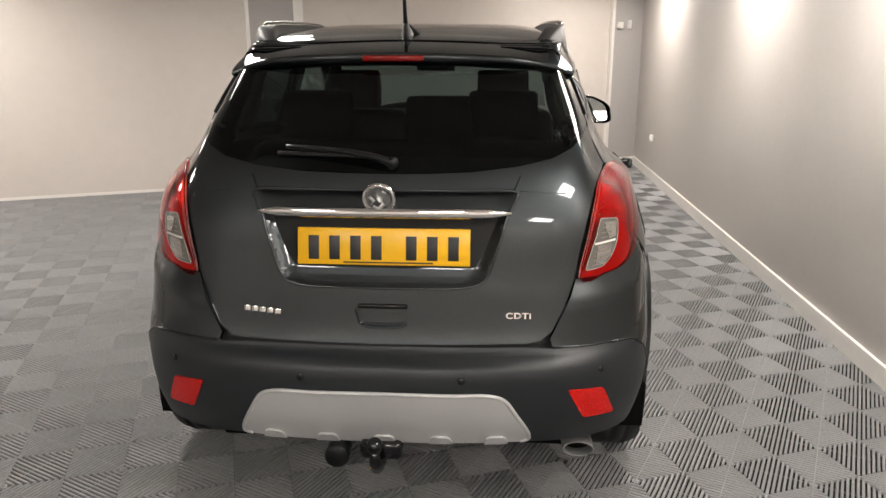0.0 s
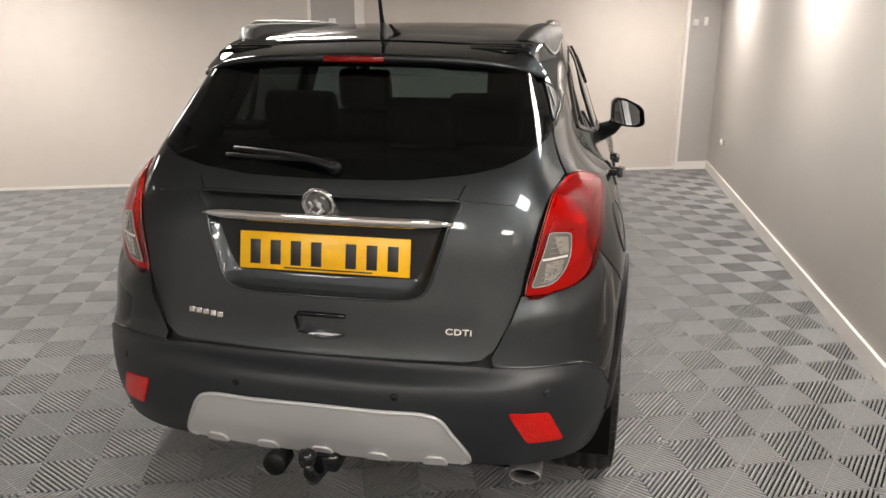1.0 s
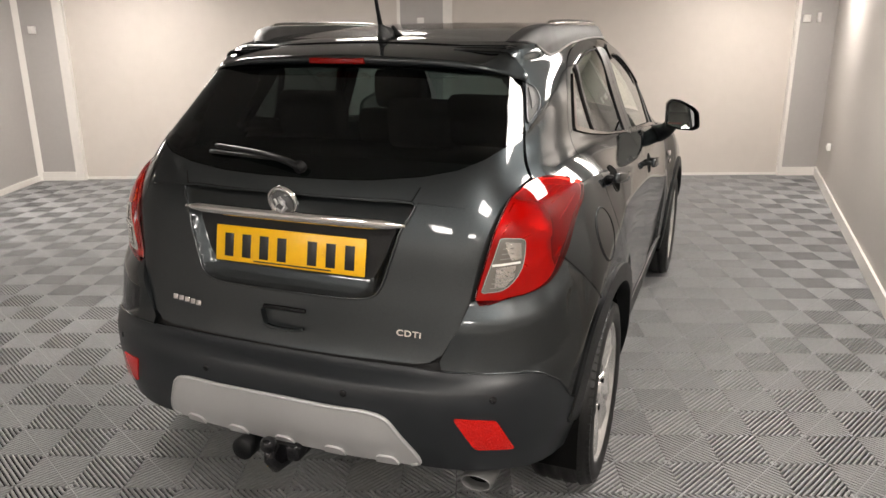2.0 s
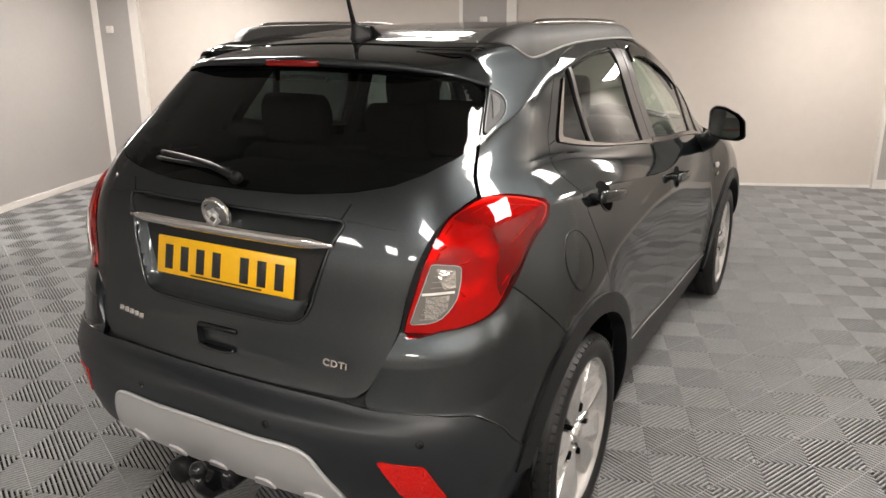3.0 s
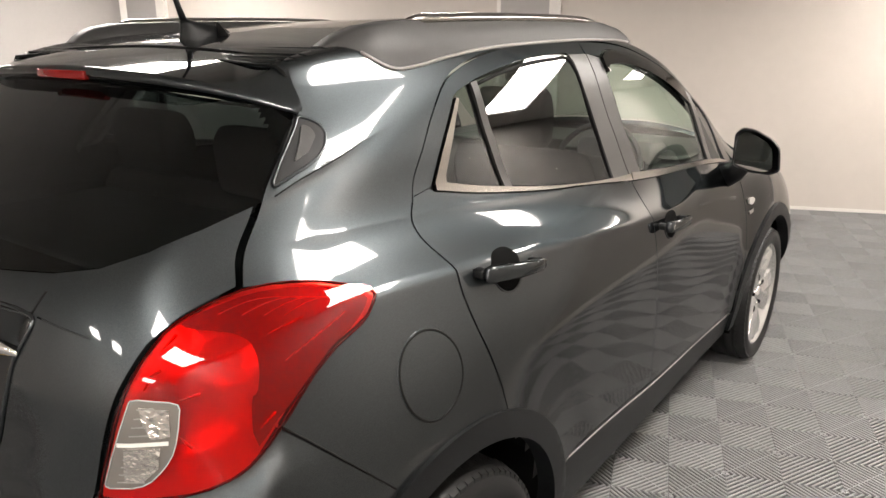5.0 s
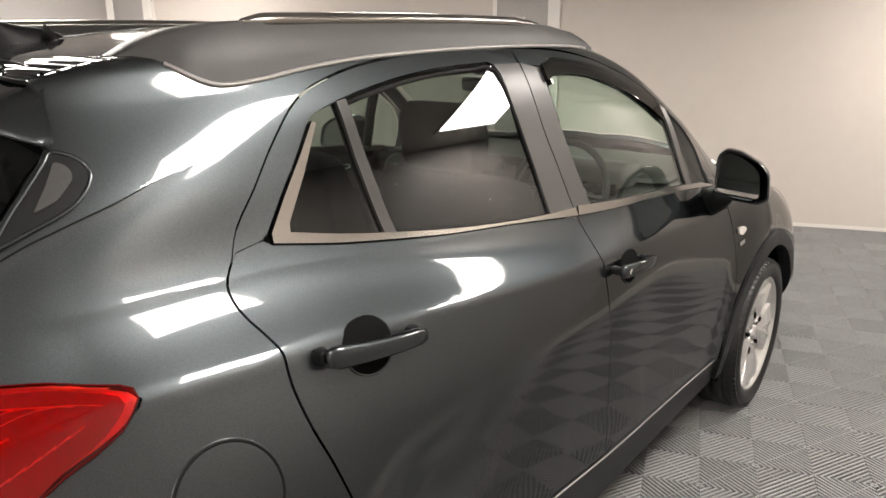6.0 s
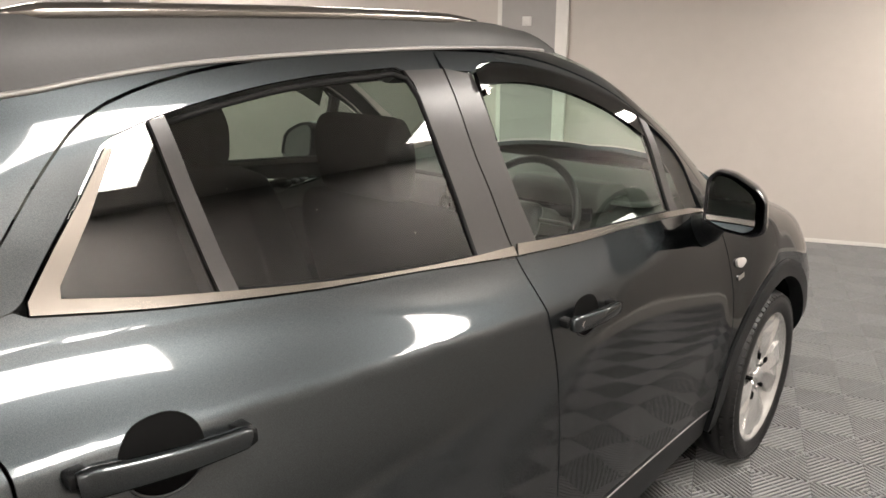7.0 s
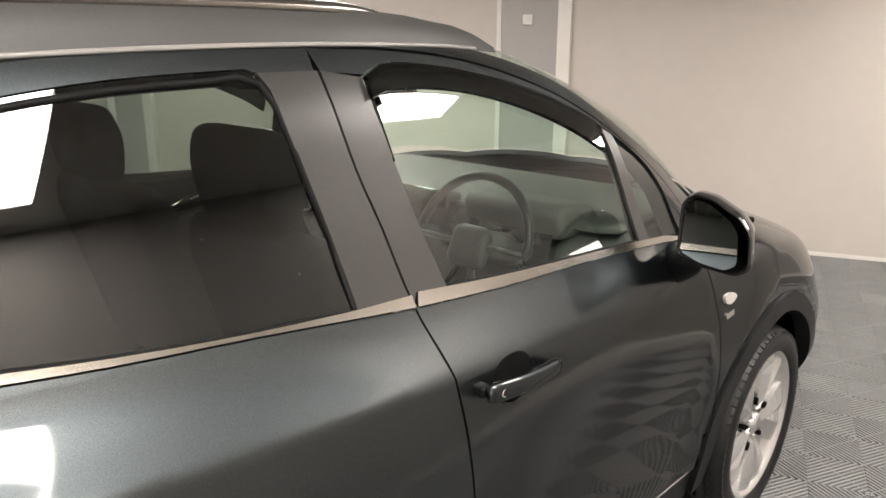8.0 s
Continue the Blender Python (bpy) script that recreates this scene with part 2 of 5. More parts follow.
OUTER = [CORNER_R + Vector((.3, .5, 0)), CORNER_L + ALONG * .3 - INTO * .3, BACK_L + ALONG * .3 + Vector((0, -.3, 0)), BACK_R + Vector((.3, -.3, 0))]
bm = bmesh.new()
vs = [bm.verts.new((p.x, p.y, CEIL)) for p in OUTER]
f = bm.faces.new(vs)
r = bmesh.ops.extrude_face_region(bm, geom=[f])
bmesh.ops.translate(bm, vec=(0, 0, .12), verts=[v for v in r["geom"] if isinstance(v, bmesh.types.BMVert)])
bmesh.ops.recalc_face_normals(bm, faces=bm.faces[:])
structure("ceiling", bm, CEIL_DARK, "grey ceiling with flush light panels", "ceiling")


def wall_switch(at, out, tall=.075, wide=.075):
    """A small surface box with a rocker."""
    o = Vector(out).normalized()
    rot = o.to_track_quat("-Y", "Z").to_matrix().to_4x4()
    m = Matrix.Translation(at) @ rot
    thing = empty("wall_switch", "small white plastic switch box on the grey pier", "switch", "switches on the piers")
    part("box", moved(box_bm(-wide / 2, wide / 2, -.035, .0, -tall / 2, tall / 2, .006), m), SOCKET, thing)
    part("rocker", moved(box_bm(-wide / 5, wide / 5, -.042, -.034, -tall / 5, tall / 5, .003), m), SOCKET, thing)
    return thing


for s, z, w, t in ((4.43, 1.677, .075, .075), (8.525, 1.61, .075, .075), (.33, 1.69, .075, .075), (.20, 1.70, .04, .10)):
    p = FS(s)
    wall_switch((p.x, p.y, z), INTO, t, w)
# small socket low on the right-hand wall
wall_switch((WALL_X, 6.36, .46), (-1, 0, 0), .07, .07)

# the far left panels and the middle rear one are unseen fill lights
for x, y in PANELS:
    thing = empty("ceiling_and_fill_light", "square white LED panel set flush in the ceiling; some only added as fill light", "ceiling light", "ceiling lights")
    thing.location = (x, y, CEIL)
    bm = join(box_bm(-.31, .31, -.31, -.29, -.012, 0), box_bm(-.31, .31, .29, .31, -.012, 0), box_bm(-.31, -.29, -.289, .289, -.012, 0), box_bm(.29, .31, -.289, .289, -.012, 0))
    part("frame", bm, TRIM_WHITE, thing)
    part("diffuser", box_bm(-.288, .288, -.288, .288, -.008, -.001), LIGHT, thing, "glowing white diffuser")

# ---------------------------------------------------------------- car body: master surface
# Half-section feature lines, each from the rear middle round the right side to the front middle.
LINES = {
    "under": [(0, -.03, .33), (.35, -.02, .33), (.60, .02, .33), (.76, .13, .33), (.82, .35, .30), (.83, .80, .24),
              (.83, 1.75, .24), (.83, 2.72, .24), (.84, 3.2, .28), (.70, 3.85, .30), (0, 4.02, .30)],
    "low": [(0, -.085, .44), (.35, -.07, .44), (.62, -.01, .44), (.79, .12, .44), (.86, .36, .44), (.871, .8, .40),
            (.853, 1.75, .38), (.855, 2.72, .38), (.890, 3.2, .44), (.80, 3.85, .45), (0, 4.07, .45)],
    "bumper": [(0, -.10, .60), (.35, -.085, .60), (.63, -.02, .60), (.80, .13, .605), (.872, .38, .60), (.884, .8, .58),
               (.8605, 1.75, .55), (.865, 2.72, .55), (.902, 3.2, .60), (.81, 3.85, .60), (0, 4.08, .60)],
    "shelf": [(0, -.041, .645), (.35, -.030, .645), (.60, .005, .650), (.78, .135, .675), (.868, .38, .70), (.885, .8, .70),
              (.863, 1.75, .68), (.869, 2.72, .68), (.902, 3.2, .72), (.80, 3.82, .67), (0, 4.04, .70)],
    "waist": [(0, .0, .84), (.35, .012, .84), (.585, .05, .855), (.74, .17, .87), (.845, .40, .88), (.8745, .8, .912),
              (.858, 1.75, .86), (.852, 2.72, .86), (.888, 3.2, .86), (.78, 3.77, .77), (0, 4.0, .80)],
    "shoulder": [(0, .03, 1.03), (.35, .042, 1.03), (.60, .085, 1.03), (.708, .20, 1.06), (.774, .45, 1.105), (.815, .80, 1.095),
                 (.838, 1.75, 1.001), (.829, 2.72, .970), (.850, 3.2, .955), (.735, 3.72, .86), (0, 3.93, .90)],
    "belt": [(0, .09, 1.17), (.35, .105, 1.17), (.58, .16, 1.18), (.650, .28, 1.19), (.690, .48, 1.208), (.712, .8, 1.20),
             (.768, 1.75, 1.12), (.771, 2.60, 1.06), (.715, 3.04, 1.055), (.47, 3.27, 1.08), (0, 3.38, 1.10)],
    "glass": [(0, .255, 1.33), (.35, .275, 1.33), (.55, .33, 1.335), (.60, .42, 1.34), (.645, .60, 1.35), (.665, .9, 1.34),
              (.703, 1.75, 1.29), (.70, 2.38, 1.285), (.657, 2.665, 1.283), (.45, 2.94, 1.31), (0, 3.05, 1.33)],
    "header": [(0, .40, 1.455), (.35, .42, 1.455), (.516, .46, 1.458), (.552, .53, 1.463), (.583, .68, 1.47), (.630, 1.0, 1.47),
               (.64, 1.75, 1.465), (.625, 2.18, 1.455), (.574, 2.40, 1.46), (.385, 2.57, 1.475), (0, 2.65, 1.485)],
    "cant": [(0, .44, 1.494), (.35, .455, 1.487), (.50, .49, 1.487), (.53, .55, 1.510), (.555, .7, 1.533), (.565, 1.0, 1.555),
             (.57, 1.75, 1.56), (.558, 2.05, 1.54), (.495, 2.20, 1.542), (.33, 2.31, 1.553), (0, 2.36, 1.565)],
    "roof": [(0, .62, 1.539), (.30, .63, 1.534), (.40, .66, 1.534), (.43, .72, 1.541), (.45, .8, 1.551), (.46, 1.0, 1.570),
             (.46, 1.6, 1.598), (.44, 1.83, 1.597), (.37, 1.95, 1.595), (.24, 2.02, 1.60), (0, 2.05, 1.604)],
    "spine": [(0, .80, 1.561), (0, .81, 1.562), (0, .83, 1.564), (0, .86, 1.567), (0, .90, 1.571), (0, 1.0, 1.580),
              (0, 1.5, 1.609), (0, 1.55, 1.611), (0, 1.6, 1.611), (0, 1.65, 1.61), (0, 1.7, 1.608)],
}


def spline(points, t, mirror=False):
    """Centripetal Catmull-Rom through points (n, k) at parameters t in 0..n-1; mirror: reflected in x at both ends."""
    p = np.asarray(points, float)
    n = len(p)
    if mirror:
        flip = np.array([-1.0, 1, 1])
        p = np.vstack([p[1] * flip, p, p[-2] * flip])
    else:
        p = np.vstack([2 * p[0] - p[1], p, 2 * p[-1] - p[-2]])
    t = np.clip(np.asarray(t, float), 0, n - 1 - 1e-9)
    i = t.astype(int)
    u = (t - i)[:, None]
    a, b, c, d = p[i], p[i + 1], p[i + 2], p[i + 3]
    gap = lambda s, e: np.maximum(np.linalg.norm(e - s, axis=1, keepdims=True), 1e-6) ** 0.5
    d1, d2, d3 = gap(a, b), gap(b, c), gap(c, d)
    m1 = (b - a) / d1 - (c - a) / (d1 + d2) + (c - b) / d2
    m2 = (c - b) / d2 - (d - b) / (d2 + d3) + (d - c) / d3
    m1, m2 = m1 * d2, m2 * d2
    return ((2 * u ** 3 - 3 * u ** 2 + 1) * b + (u ** 3 - 2 * u ** 2 + u) * m1
            + (-2 * u ** 3 + 3 * u ** 2) * c + (u ** 3 - u ** 2) * m2)


def master(nu=16, nv=10):
    """The right half of the body as a grid of points (rows upward, columns from rear to front)."""
    rows = [spline(line, np.linspace(0, len(line) - 1, (len(line) - 1) * nu + 1), mirror=True) for line in LINES.values()]
    rows = np.array(rows)
    rows[:, 0, 0] = rows[:, -1, 0] = 0
    t = np.linspace(0, len(rows) - 1, (len(rows) - 1) * nv + 1)
    k = list(LINES).index("shoulder")
    low, high = t[t <= k], t[t > k] - k
    grid = []
    for c in range(rows.shape[1]):
        soft = spline(rows[:, c], t)
        hard = np.vstack([spline(rows[:k + 1, c], low), spline(rows[k:, c], high)])
        u = c / nu                                   # the side crease fades in behind the lamp and out on the front door
        w = min(max((u - 3.4) / .5, 0), 1) * min(max((6.9 - u) / 1.1, 0), 1)
        grid.append(soft * (1 - w) + hard * w)
    grid = np.array(grid).transpose(1, 0, 2)
    grid[:, :, 0] = np.maximum(grid[:, :, 0], 0)
    return grid

from mathutils.bvhtree import BVHTree
from mathutils.geometry import tessellate_polygon

GRID = master()
NV, NU = GRID.shape[:2]
tangent_u, tangent_v = np.gradient(GRID, axis=1), np.gradient(GRID, axis=0)
NORMALS = np.cross(tangent_u, tangent_v)
NORMALS /= np.maximum(np.linalg.norm(NORMALS, axis=2, keepdims=True), 1e-9)
NORMALS[:, 0, 0] = NORMALS[:, -1, 0] = 0
FLAT, FLAT_N = GRID.reshape(-1, 3), NORMALS.reshape(-1, 3)
TRIS = []
for r_ in range(NV - 1):
    for c_ in range(NU - 1):
        q_ = r_ * NU + c_
        TRIS += [(q_, q_ + 1, q_ + NU + 1), (q_, q_ + NU + 1, q_ + NU)]
BODY = BVHTree.FromPolygons([tuple(p) for p in FLAT], TRIS)
WRAP_Y = 1.2


def on_body(system, p, q):
    """Place and normal on the right half of the body: seen from the side (y, z), the rear (x, z), round the rear corner (degrees, z) or from above (x, y)."""
    flip = False
    if system == "side":
        o, d = Vector((3, p, q)), Vector((-1, 0, 0))
    elif system == "rear":
        flip = p < 0
        o, d = Vector((abs(p), -3, q)), Vector((0, 1, 0))
    elif system == "wrap":
        flip = p < 0
        a = radians(abs(p))
        d = Vector((-math.sin(a), math.cos(a), 0))
        o = Vector((0, WRAP_Y, q)) - d * 3
    else:
        flip = p < 0
        o, d = Vector((abs(p), q, 5)), Vector((0, 0, -1))
    place, _, i, _ = BODY.ray_cast(o, d)
    if place is None:
        # beyond the outline: the body's nearest place to the ray
        best = None
        for k in range(60):
            s = o + d * (1.2 + k * .06)
            near, _, i2, dist = BODY.find_nearest(s)
            if best is None or dist < best[0]:
                best = (dist, near, i2)
        place, i = best[1], best[2]
    a, b, c = (Vector(FLAT[k]) for k in TRIS[i])
    n0, n1, n2 = (Vector(FLAT_N[k]) for k in TRIS[i])
    v0, v1, v2 = b - a, c - a, place - a
    d00, d01, d11, d20, d21 = v0.dot(v0), v0.dot(v1), v1.dot(v1), v2.dot(v0), v2.dot(v1)
    den = d00 * d11 - d01 * d01
    if abs(den) > 1e-18:
        v, w = (d11 * d20 - d01 * d21) / den, (d00 * d21 - d01 * d20) / den
        n = (n0 * (1 - v - w) + n1 * v + n2 * w).normalized()
    else:
        n = n0
    if flip:
        return Vector((-place.x, place.y, place.z)), Vector((-n.x, n.y, n.z))
    return place, n


def fill(outline, step, step_q=None, hole=None):
    """An outline cut into a grid of cells: 2D points and faces."""
    bm = bmesh.new()
    loops = [outline] + list(hole or [])
    corners = [p for loop in loops for p in loop]
    vs = [bm.verts.new((p, q, 0)) for p, q in corners]
    for tri in tessellate_polygon([[Vector((p, q, 0)) for p, q in loop] for loop in loops]):
        a, b, c = (Vector(corners[k]) for k in tri)
        if abs((b - a).cross(c - a)) > 1e-10:
            bm.faces.new([vs[k] for k in tri])
    for axis, s in ((0, step), (1, step_q or step)):
        lo, hi = min(p[axis] for p in outline), max(p[axis] for p in outline)
        k = math.ceil(lo / s + 1e-6)
        while k * s < hi - 1e-6:
            co, no = [0, 0, 0], [0, 0, 0]
            co[axis], no[axis] = k * s, 1
            bmesh.ops.bisect_plane(bm, geom=bm.verts[:] + bm.edges[:] + bm.faces[:], dist=1e-6, plane_co=co, plane_no=no)
            k += 1
    bmesh.ops.dissolve_degenerate(bm, dist=1e-6, edges=bm.edges[:])
    bm.verts.index_update()
    pts = [(v.co.x, v.co.y) for v in bm.verts]
    fs = [[v.index for v in f.verts] for f in bm.faces]
    rim = [(e.verts[0].index, e.verts[1].index, [v.index for v in e.link_faces[0].verts]) for e in bm.edges if len(e.link_faces) == 1]
    bm.free()
    return pts, fs, rim


def panel_mesh(system, outline, step=.04, lift=0.0, depth=.02, shape=None, mirrored=False, step_q=None, height=None, hole=None, facing=None):
    """A skin on the body inside an outline, with edges turned in by depth. shape(place, p, q) moves single places."""
    pts, fs, rim = fill(outline, step, step_q, hole)
    places, normals = [], []
    for p, q in pts:
        v, n = on_body(system, p, q)
        v = v + n * lift
        if height:
            # relief along the normal, with the normal leaned by its slope
            h, e = height(p, q), .001
            dp, dq = (height(p + e, q) - height(p - e, q)) / (2 * e), (height(p, q + e) - height(p, q - e)) / (2 * e)
            v = v + n * h
            slope = Vector((dp, 0, dq)) if system == "rear" else Vector((0, dp, dq))
            if system == "wrap":
                slope = Vector((math.cos(radians(p)), math.sin(radians(p)), 0)) * dp / .0166 + Vector((0, 0, dq))
            n = (n - (slope - n * slope.dot(n))).normalized()
        if facing:
            n = facing(p, q)
        if shape:
            v = shape(v, n, p, q)
        places.append(v)
        normals.append(n)
    # face the same way as the body's normals
    faces = []
    for f in fs:
        a, b, c = places[f[0]], places[f[1]], places[f[2]]
        nf = sum(((places[f[k]] - a).cross(places[f[(k + 1) % len(f)]] - a) for k in range(1, len(f) - 1)), Vector())
        m = sum((normals[k] for k in f), Vector())
        faces.append(f if nf.dot(m) > 0 else f[::-1])
    verts, vnormals = list(places), list(normals) if not shape else [Vector()] * len(places)
    index = {}
    if depth:
        for a, b, f in rim:
            ring = []
            for k in (a, b):
                if k not in index:
                    index[k] = len(verts)
                    verts += [places[k], places[k] - normals[k] * depth]
                    vnormals += [Vector(), Vector()]
                ring.append(index[k])
            i, j = f.index(a), f.index(b)
            quad = (ring[0], ring[1], ring[1] + 1, ring[0] + 1)
            centre = sum((places[k] for k in f), Vector()) / len(f)
            mid = (places[a] + places[b]) / 2
            nf = (verts[quad[1]] - verts[quad[0]]).cross(verts[quad[3]] - verts[quad[0]])
            faces.append(quad if nf.dot(mid - centre) > 0 else quad[::-1])
    if mirrored:
        verts = [(-v.x, v.y, v.z) for v in verts]
        vnormals = [Vector((-n.x, n.y, n.z)) for n in vnormals]
        faces = [f[::-1] for f in faces]
    me = mesh_of("panel", verts, faces, True)
    if shape:
        rims = len(places)
        for poly in me.polygons:
            if any(v >= rims for v in poly.vertices):
                poly.use_smooth = False
    me.normals_split_custom_set_from_vertices([tuple(n) for n in vnormals])
    return me


def both(name, system, outline, mat, parent, label="", **options):
    """The same panel on the right and on the left side."""
    right = part(name, panel_mesh(system, outline, **options), mat, parent, label)
    left = part(name, panel_mesh(system, outline, mirrored=True, **options), mat, parent, label)
    return right, left


def arc(cy, cz, r, a0, a1, n=24):
    return [(cy + r * math.cos(radians(a0 + (a1 - a0) * k / n)), cz + r * math.sin(radians(a0 + (a1 - a0) * k / n))) for k in range(n + 1)]


def strip(edge_a, edge_b):
    """An outline between two lines that run the same way."""
    return list(edge_a) + list(edge_b)[::-1]


def symmetric(half):
    """An outline from its right half, given from the lower middle round to the upper middle."""
    return list(half) + [(-p, q) for p, q in reversed(half) if p > 1e-6]

# ---------------------------------------------------------------- the car
car = empty("car", "dark grey metallic compact five-door car parked on the tiled floor", "car")
HUB_R, HUB_F, HUB_Z = .655, 3.205, .331
G = .0025                                      # half a shut-line
# lines on the side, as (along, up)
DOOR_TOP = curve2([(.724, 1.226), (.748, 1.271), (.799, 1.327), (.867, 1.404), (.934, 1.463), (1.048, 1.503), (1.22, 1.528), (1.413, 1.537), (1.66, 1.539)], 3)
DOOR_TOP_F = curve2([(1.66, 1.539), (1.865, 1.531), (2.02, 1.513), (2.168, 1.481), (2.333, 1.427), (2.517, 1.337), (2.685, 1.223), (2.79, 1.12), (2.81, 1.05)], 3)
DOOR_REAR = curve2([(.724, 1.226), (.700, 1.195), (.700, 1.165), (.722, 1.11), (.722, 1.05), (.735, .98), (.757, .917), (.80, .79)], 3)
B_SEAM = curve2([(1.66, 1.539), (1.668, 1.44), (1.682, 1.35), (1.706, 1.25), (1.728, 1.124), (1.748, 1.05), (1.76, .97), (1.776, .84), (1.788, .70), (1.795, .58), (1.812, .41)], 3)
DOOR_FRONT = curve2([(2.81, 1.05), (2.765, 1.0), (2.79, .886), (2.815, .778), (2.815, .65), (2.795, .52), (2.775, .372)], 3)
DOOR_LOW = curve2([(1.085, .478), (1.46, .447), (1.812, .41), (2.3, .388), (2.775, .372)], 4)
WIN_LOW = curve2([(.845, 1.248), (.949, 1.225), (1.071, 1.204), (1.246, 1.178), (1.441, 1.157), (1.612, 1.144)], 3)
WIN_TOP = curve2([(.958, 1.424), (1.03, 1.446), (1.181, 1.474), (1.333, 1.490), (1.53, 1.497)], 3)
low_r = [p for p in DOOR_LOW if p[0] < 1.80]
low_f = [p for p in DOOR_LOW if p[0] > 1.83]
chrome_low = curve2([(.806, 1.236), (.941, 1.210), (1.077, 1.190), (1.238, 1.1695), (1.433, 1.151), (1.728, 1.118)], 3)
chrome_low_f = curve2([(1.732, 1.118), (1.95, 1.100), (2.2, 1.087), (2.45, 1.068), (2.72, 1.038)], 3)
win_low_f = curve2([(1.742, 1.140), (1.95, 1.120), (2.2, 1.102), (2.45, 1.083), (2.73, 1.052)], 3)


def shrink(line, dy, dz):
    return [(p + dy, q + dz) for p, q in line]


def between(line, lo, hi):
    return [p for p in line if lo <= p[0] <= hi]


SHOULDER_Y, SHOULDER_Z = (.45, .80, 1.75, 2.6), (1.105, 1.095, 1.001, .972)
BELT_Y, BELT_Z = (.48, .80, 1.75, 2.6), (1.21, 1.20, 1.12, 1.06)
CREASE = [(.36, 1.268), (.415, 1.289), (.452, 1.304), (.513, 1.323), (.576, 1.341), (.626, 1.358), (.70, 1.378), (.82, 1.405)]


def side_relief(y, z):
    """A hollow between the shoulder crease and the window line; behind the doors a soft step below a rising crease."""
    low, high = float(np.interp(y, SHOULDER_Y, SHOULDER_Z)), float(np.interp(y, BELT_Y, BELT_Z))
    u = (z - low) / (high - low)
    h = 0.0
    if 0 < u < 1:
        h -= .0050 * math.sin(math.pi * u) * min(max((y - .36) / .1, 0), 1) * min(max((2.15 - y) / .7, 0), 1)
    for hub, fade in ((HUB_R, min(max((y - .50) / .3, 0), 1)), (HUB_F, min(max((3.1 - y) / .3, 0), 1))):
        e = (.61 - math.hypot(y - hub, z - HUB_Z)) / .14
        if 0 < e < 1.2:
            h += .011 * e * e * fade
    if y < .86 and z > 1.19:
        # an undercut below the pillar crease, easing out again towards the shoulder
        d = float(np.interp(y, [p for p, _ in CREASE], [q for _, q in CREASE])) - z
        fade = min(max((.74 - y) / .25, 0), 1)
        if d > 0:
            e = min(max((z - 1.19) / .06, 0), 1)
            h -= .0042 * fade * d / .020 * math.exp(1 - d / .020) * e * e * (3 - 2 * e)
    return h


def glass_curve(base):
    """Evenly curved side glass: leaning in by base degrees at the sill and a little more towards the roof."""
    def facing(y, z):
        t = radians(base + 13 * (z - 1.13))
        return Vector((math.cos(t), .05 * (y - 1.75), math.sin(t))).normalized()
    return facing


GLASS_REAR, GLASS_FRONT = glass_curve(20.5), glass_curve(17.5)


# rear door skin below the windows
arch_cut = [p for p in arc(HUB_R, HUB_Z, .463, 72, 16, 20)]
skin = (shrink([p for p in DOOR_REAR if p[1] > .82], G, 0) + shrink(arch_cut, G, 0) + [(p, q + G) for p, q in low_r if p > 1.10] + [(1.8085, .4135)]
        + [(p - G, q) for p, q in reversed(B_SEAM) if .414 < q < 1.116] + [(p, q - .002) for p, q in reversed(chrome_low)] + [(.79, 1.244), (.735, 1.236)])
both("rear_door", "side", skin, PAINT, car, "rear passenger door skin", step=.04, step_q=.01, height=side_relief)
# front door skin
skin = ([(p + G, q) for p, q in B_SEAM if .416 < q < 1.116] + [(1.8155, .4125)] + [(p, q + G) for p, q in low_f] + [(p - G, q) for p, q in reversed(DOOR_FRONT) if .38 < q < 1.045]
        + [(p, q - .002) for p, q in reversed(chrome_low_f)])
both("front_door", "side", skin, PAINT, car, "driver's door skin", step=.04, step_q=.012, height=side_relief)
# painted upper door frames
outer = [(p, q - G) for p, q in DOOR_TOP]
frame_r = outer + [(1.655, 1.50)] + [(1.545, 1.503), *[(p, q + .012) for p, q in reversed(WIN_TOP)], (.942, 1.426), (.897, 1.366), (.847, 1.308), (.803, 1.254), (.79, 1.2455), (.735, 1.2375)]
both("door_frame", "side", frame_r, PAINT, car, step=.05, depth=.05)
fw_top = curve2([(1.748, 1.485), (1.80, 1.502), (1.939, 1.495), (2.09, 1.470), (2.258, 1.426), (2.476, 1.335), (2.62, 1.246), (2.69, 1.165), (2.72, 1.056)], 4)
frame_f = [(p, q - G) for p, q in DOOR_TOP_F] + [(2.78, 1.02), (2.735, 1.03)] + [(p + .008, q + .008) for p, q in reversed(fw_top[:-2])] + [(1.668, 1.50)]
both("door_frame", "side", frame_f, PAINT, car, step=.05, depth=.05)
# black pillar covers
b_in = [(p - G, q) for p, q in B_SEAM if 1.113 < q < 1.502]
cover_r = [(1.548, 1.502), (1.6605, 1.502), *b_in, (1.722, 1.113), (1.612, 1.144), (1.601, 1.252), (1.578, 1.377), (1.56, 1.48)]
both("pillar_cover", "side", cover_r, TRIM, car, "satin dark pillar cover", step=.05, lift=.001, depth=.012)
b_out = [(p + G, q) for p, q in B_SEAM if 1.113 < q < 1.502]
cover_f = [*reversed(b_out), (1.667, 1.502), (1.748, 1.488), (1.752, 1.44), (1.768, 1.35), (1.79, 1.24), (1.815, 1.132), (1.742, 1.14)]
both("pillar_cover", "side", cover_f, TRIM, car, "satin dark pillar cover", step=.05, lift=.001, depth=.012)
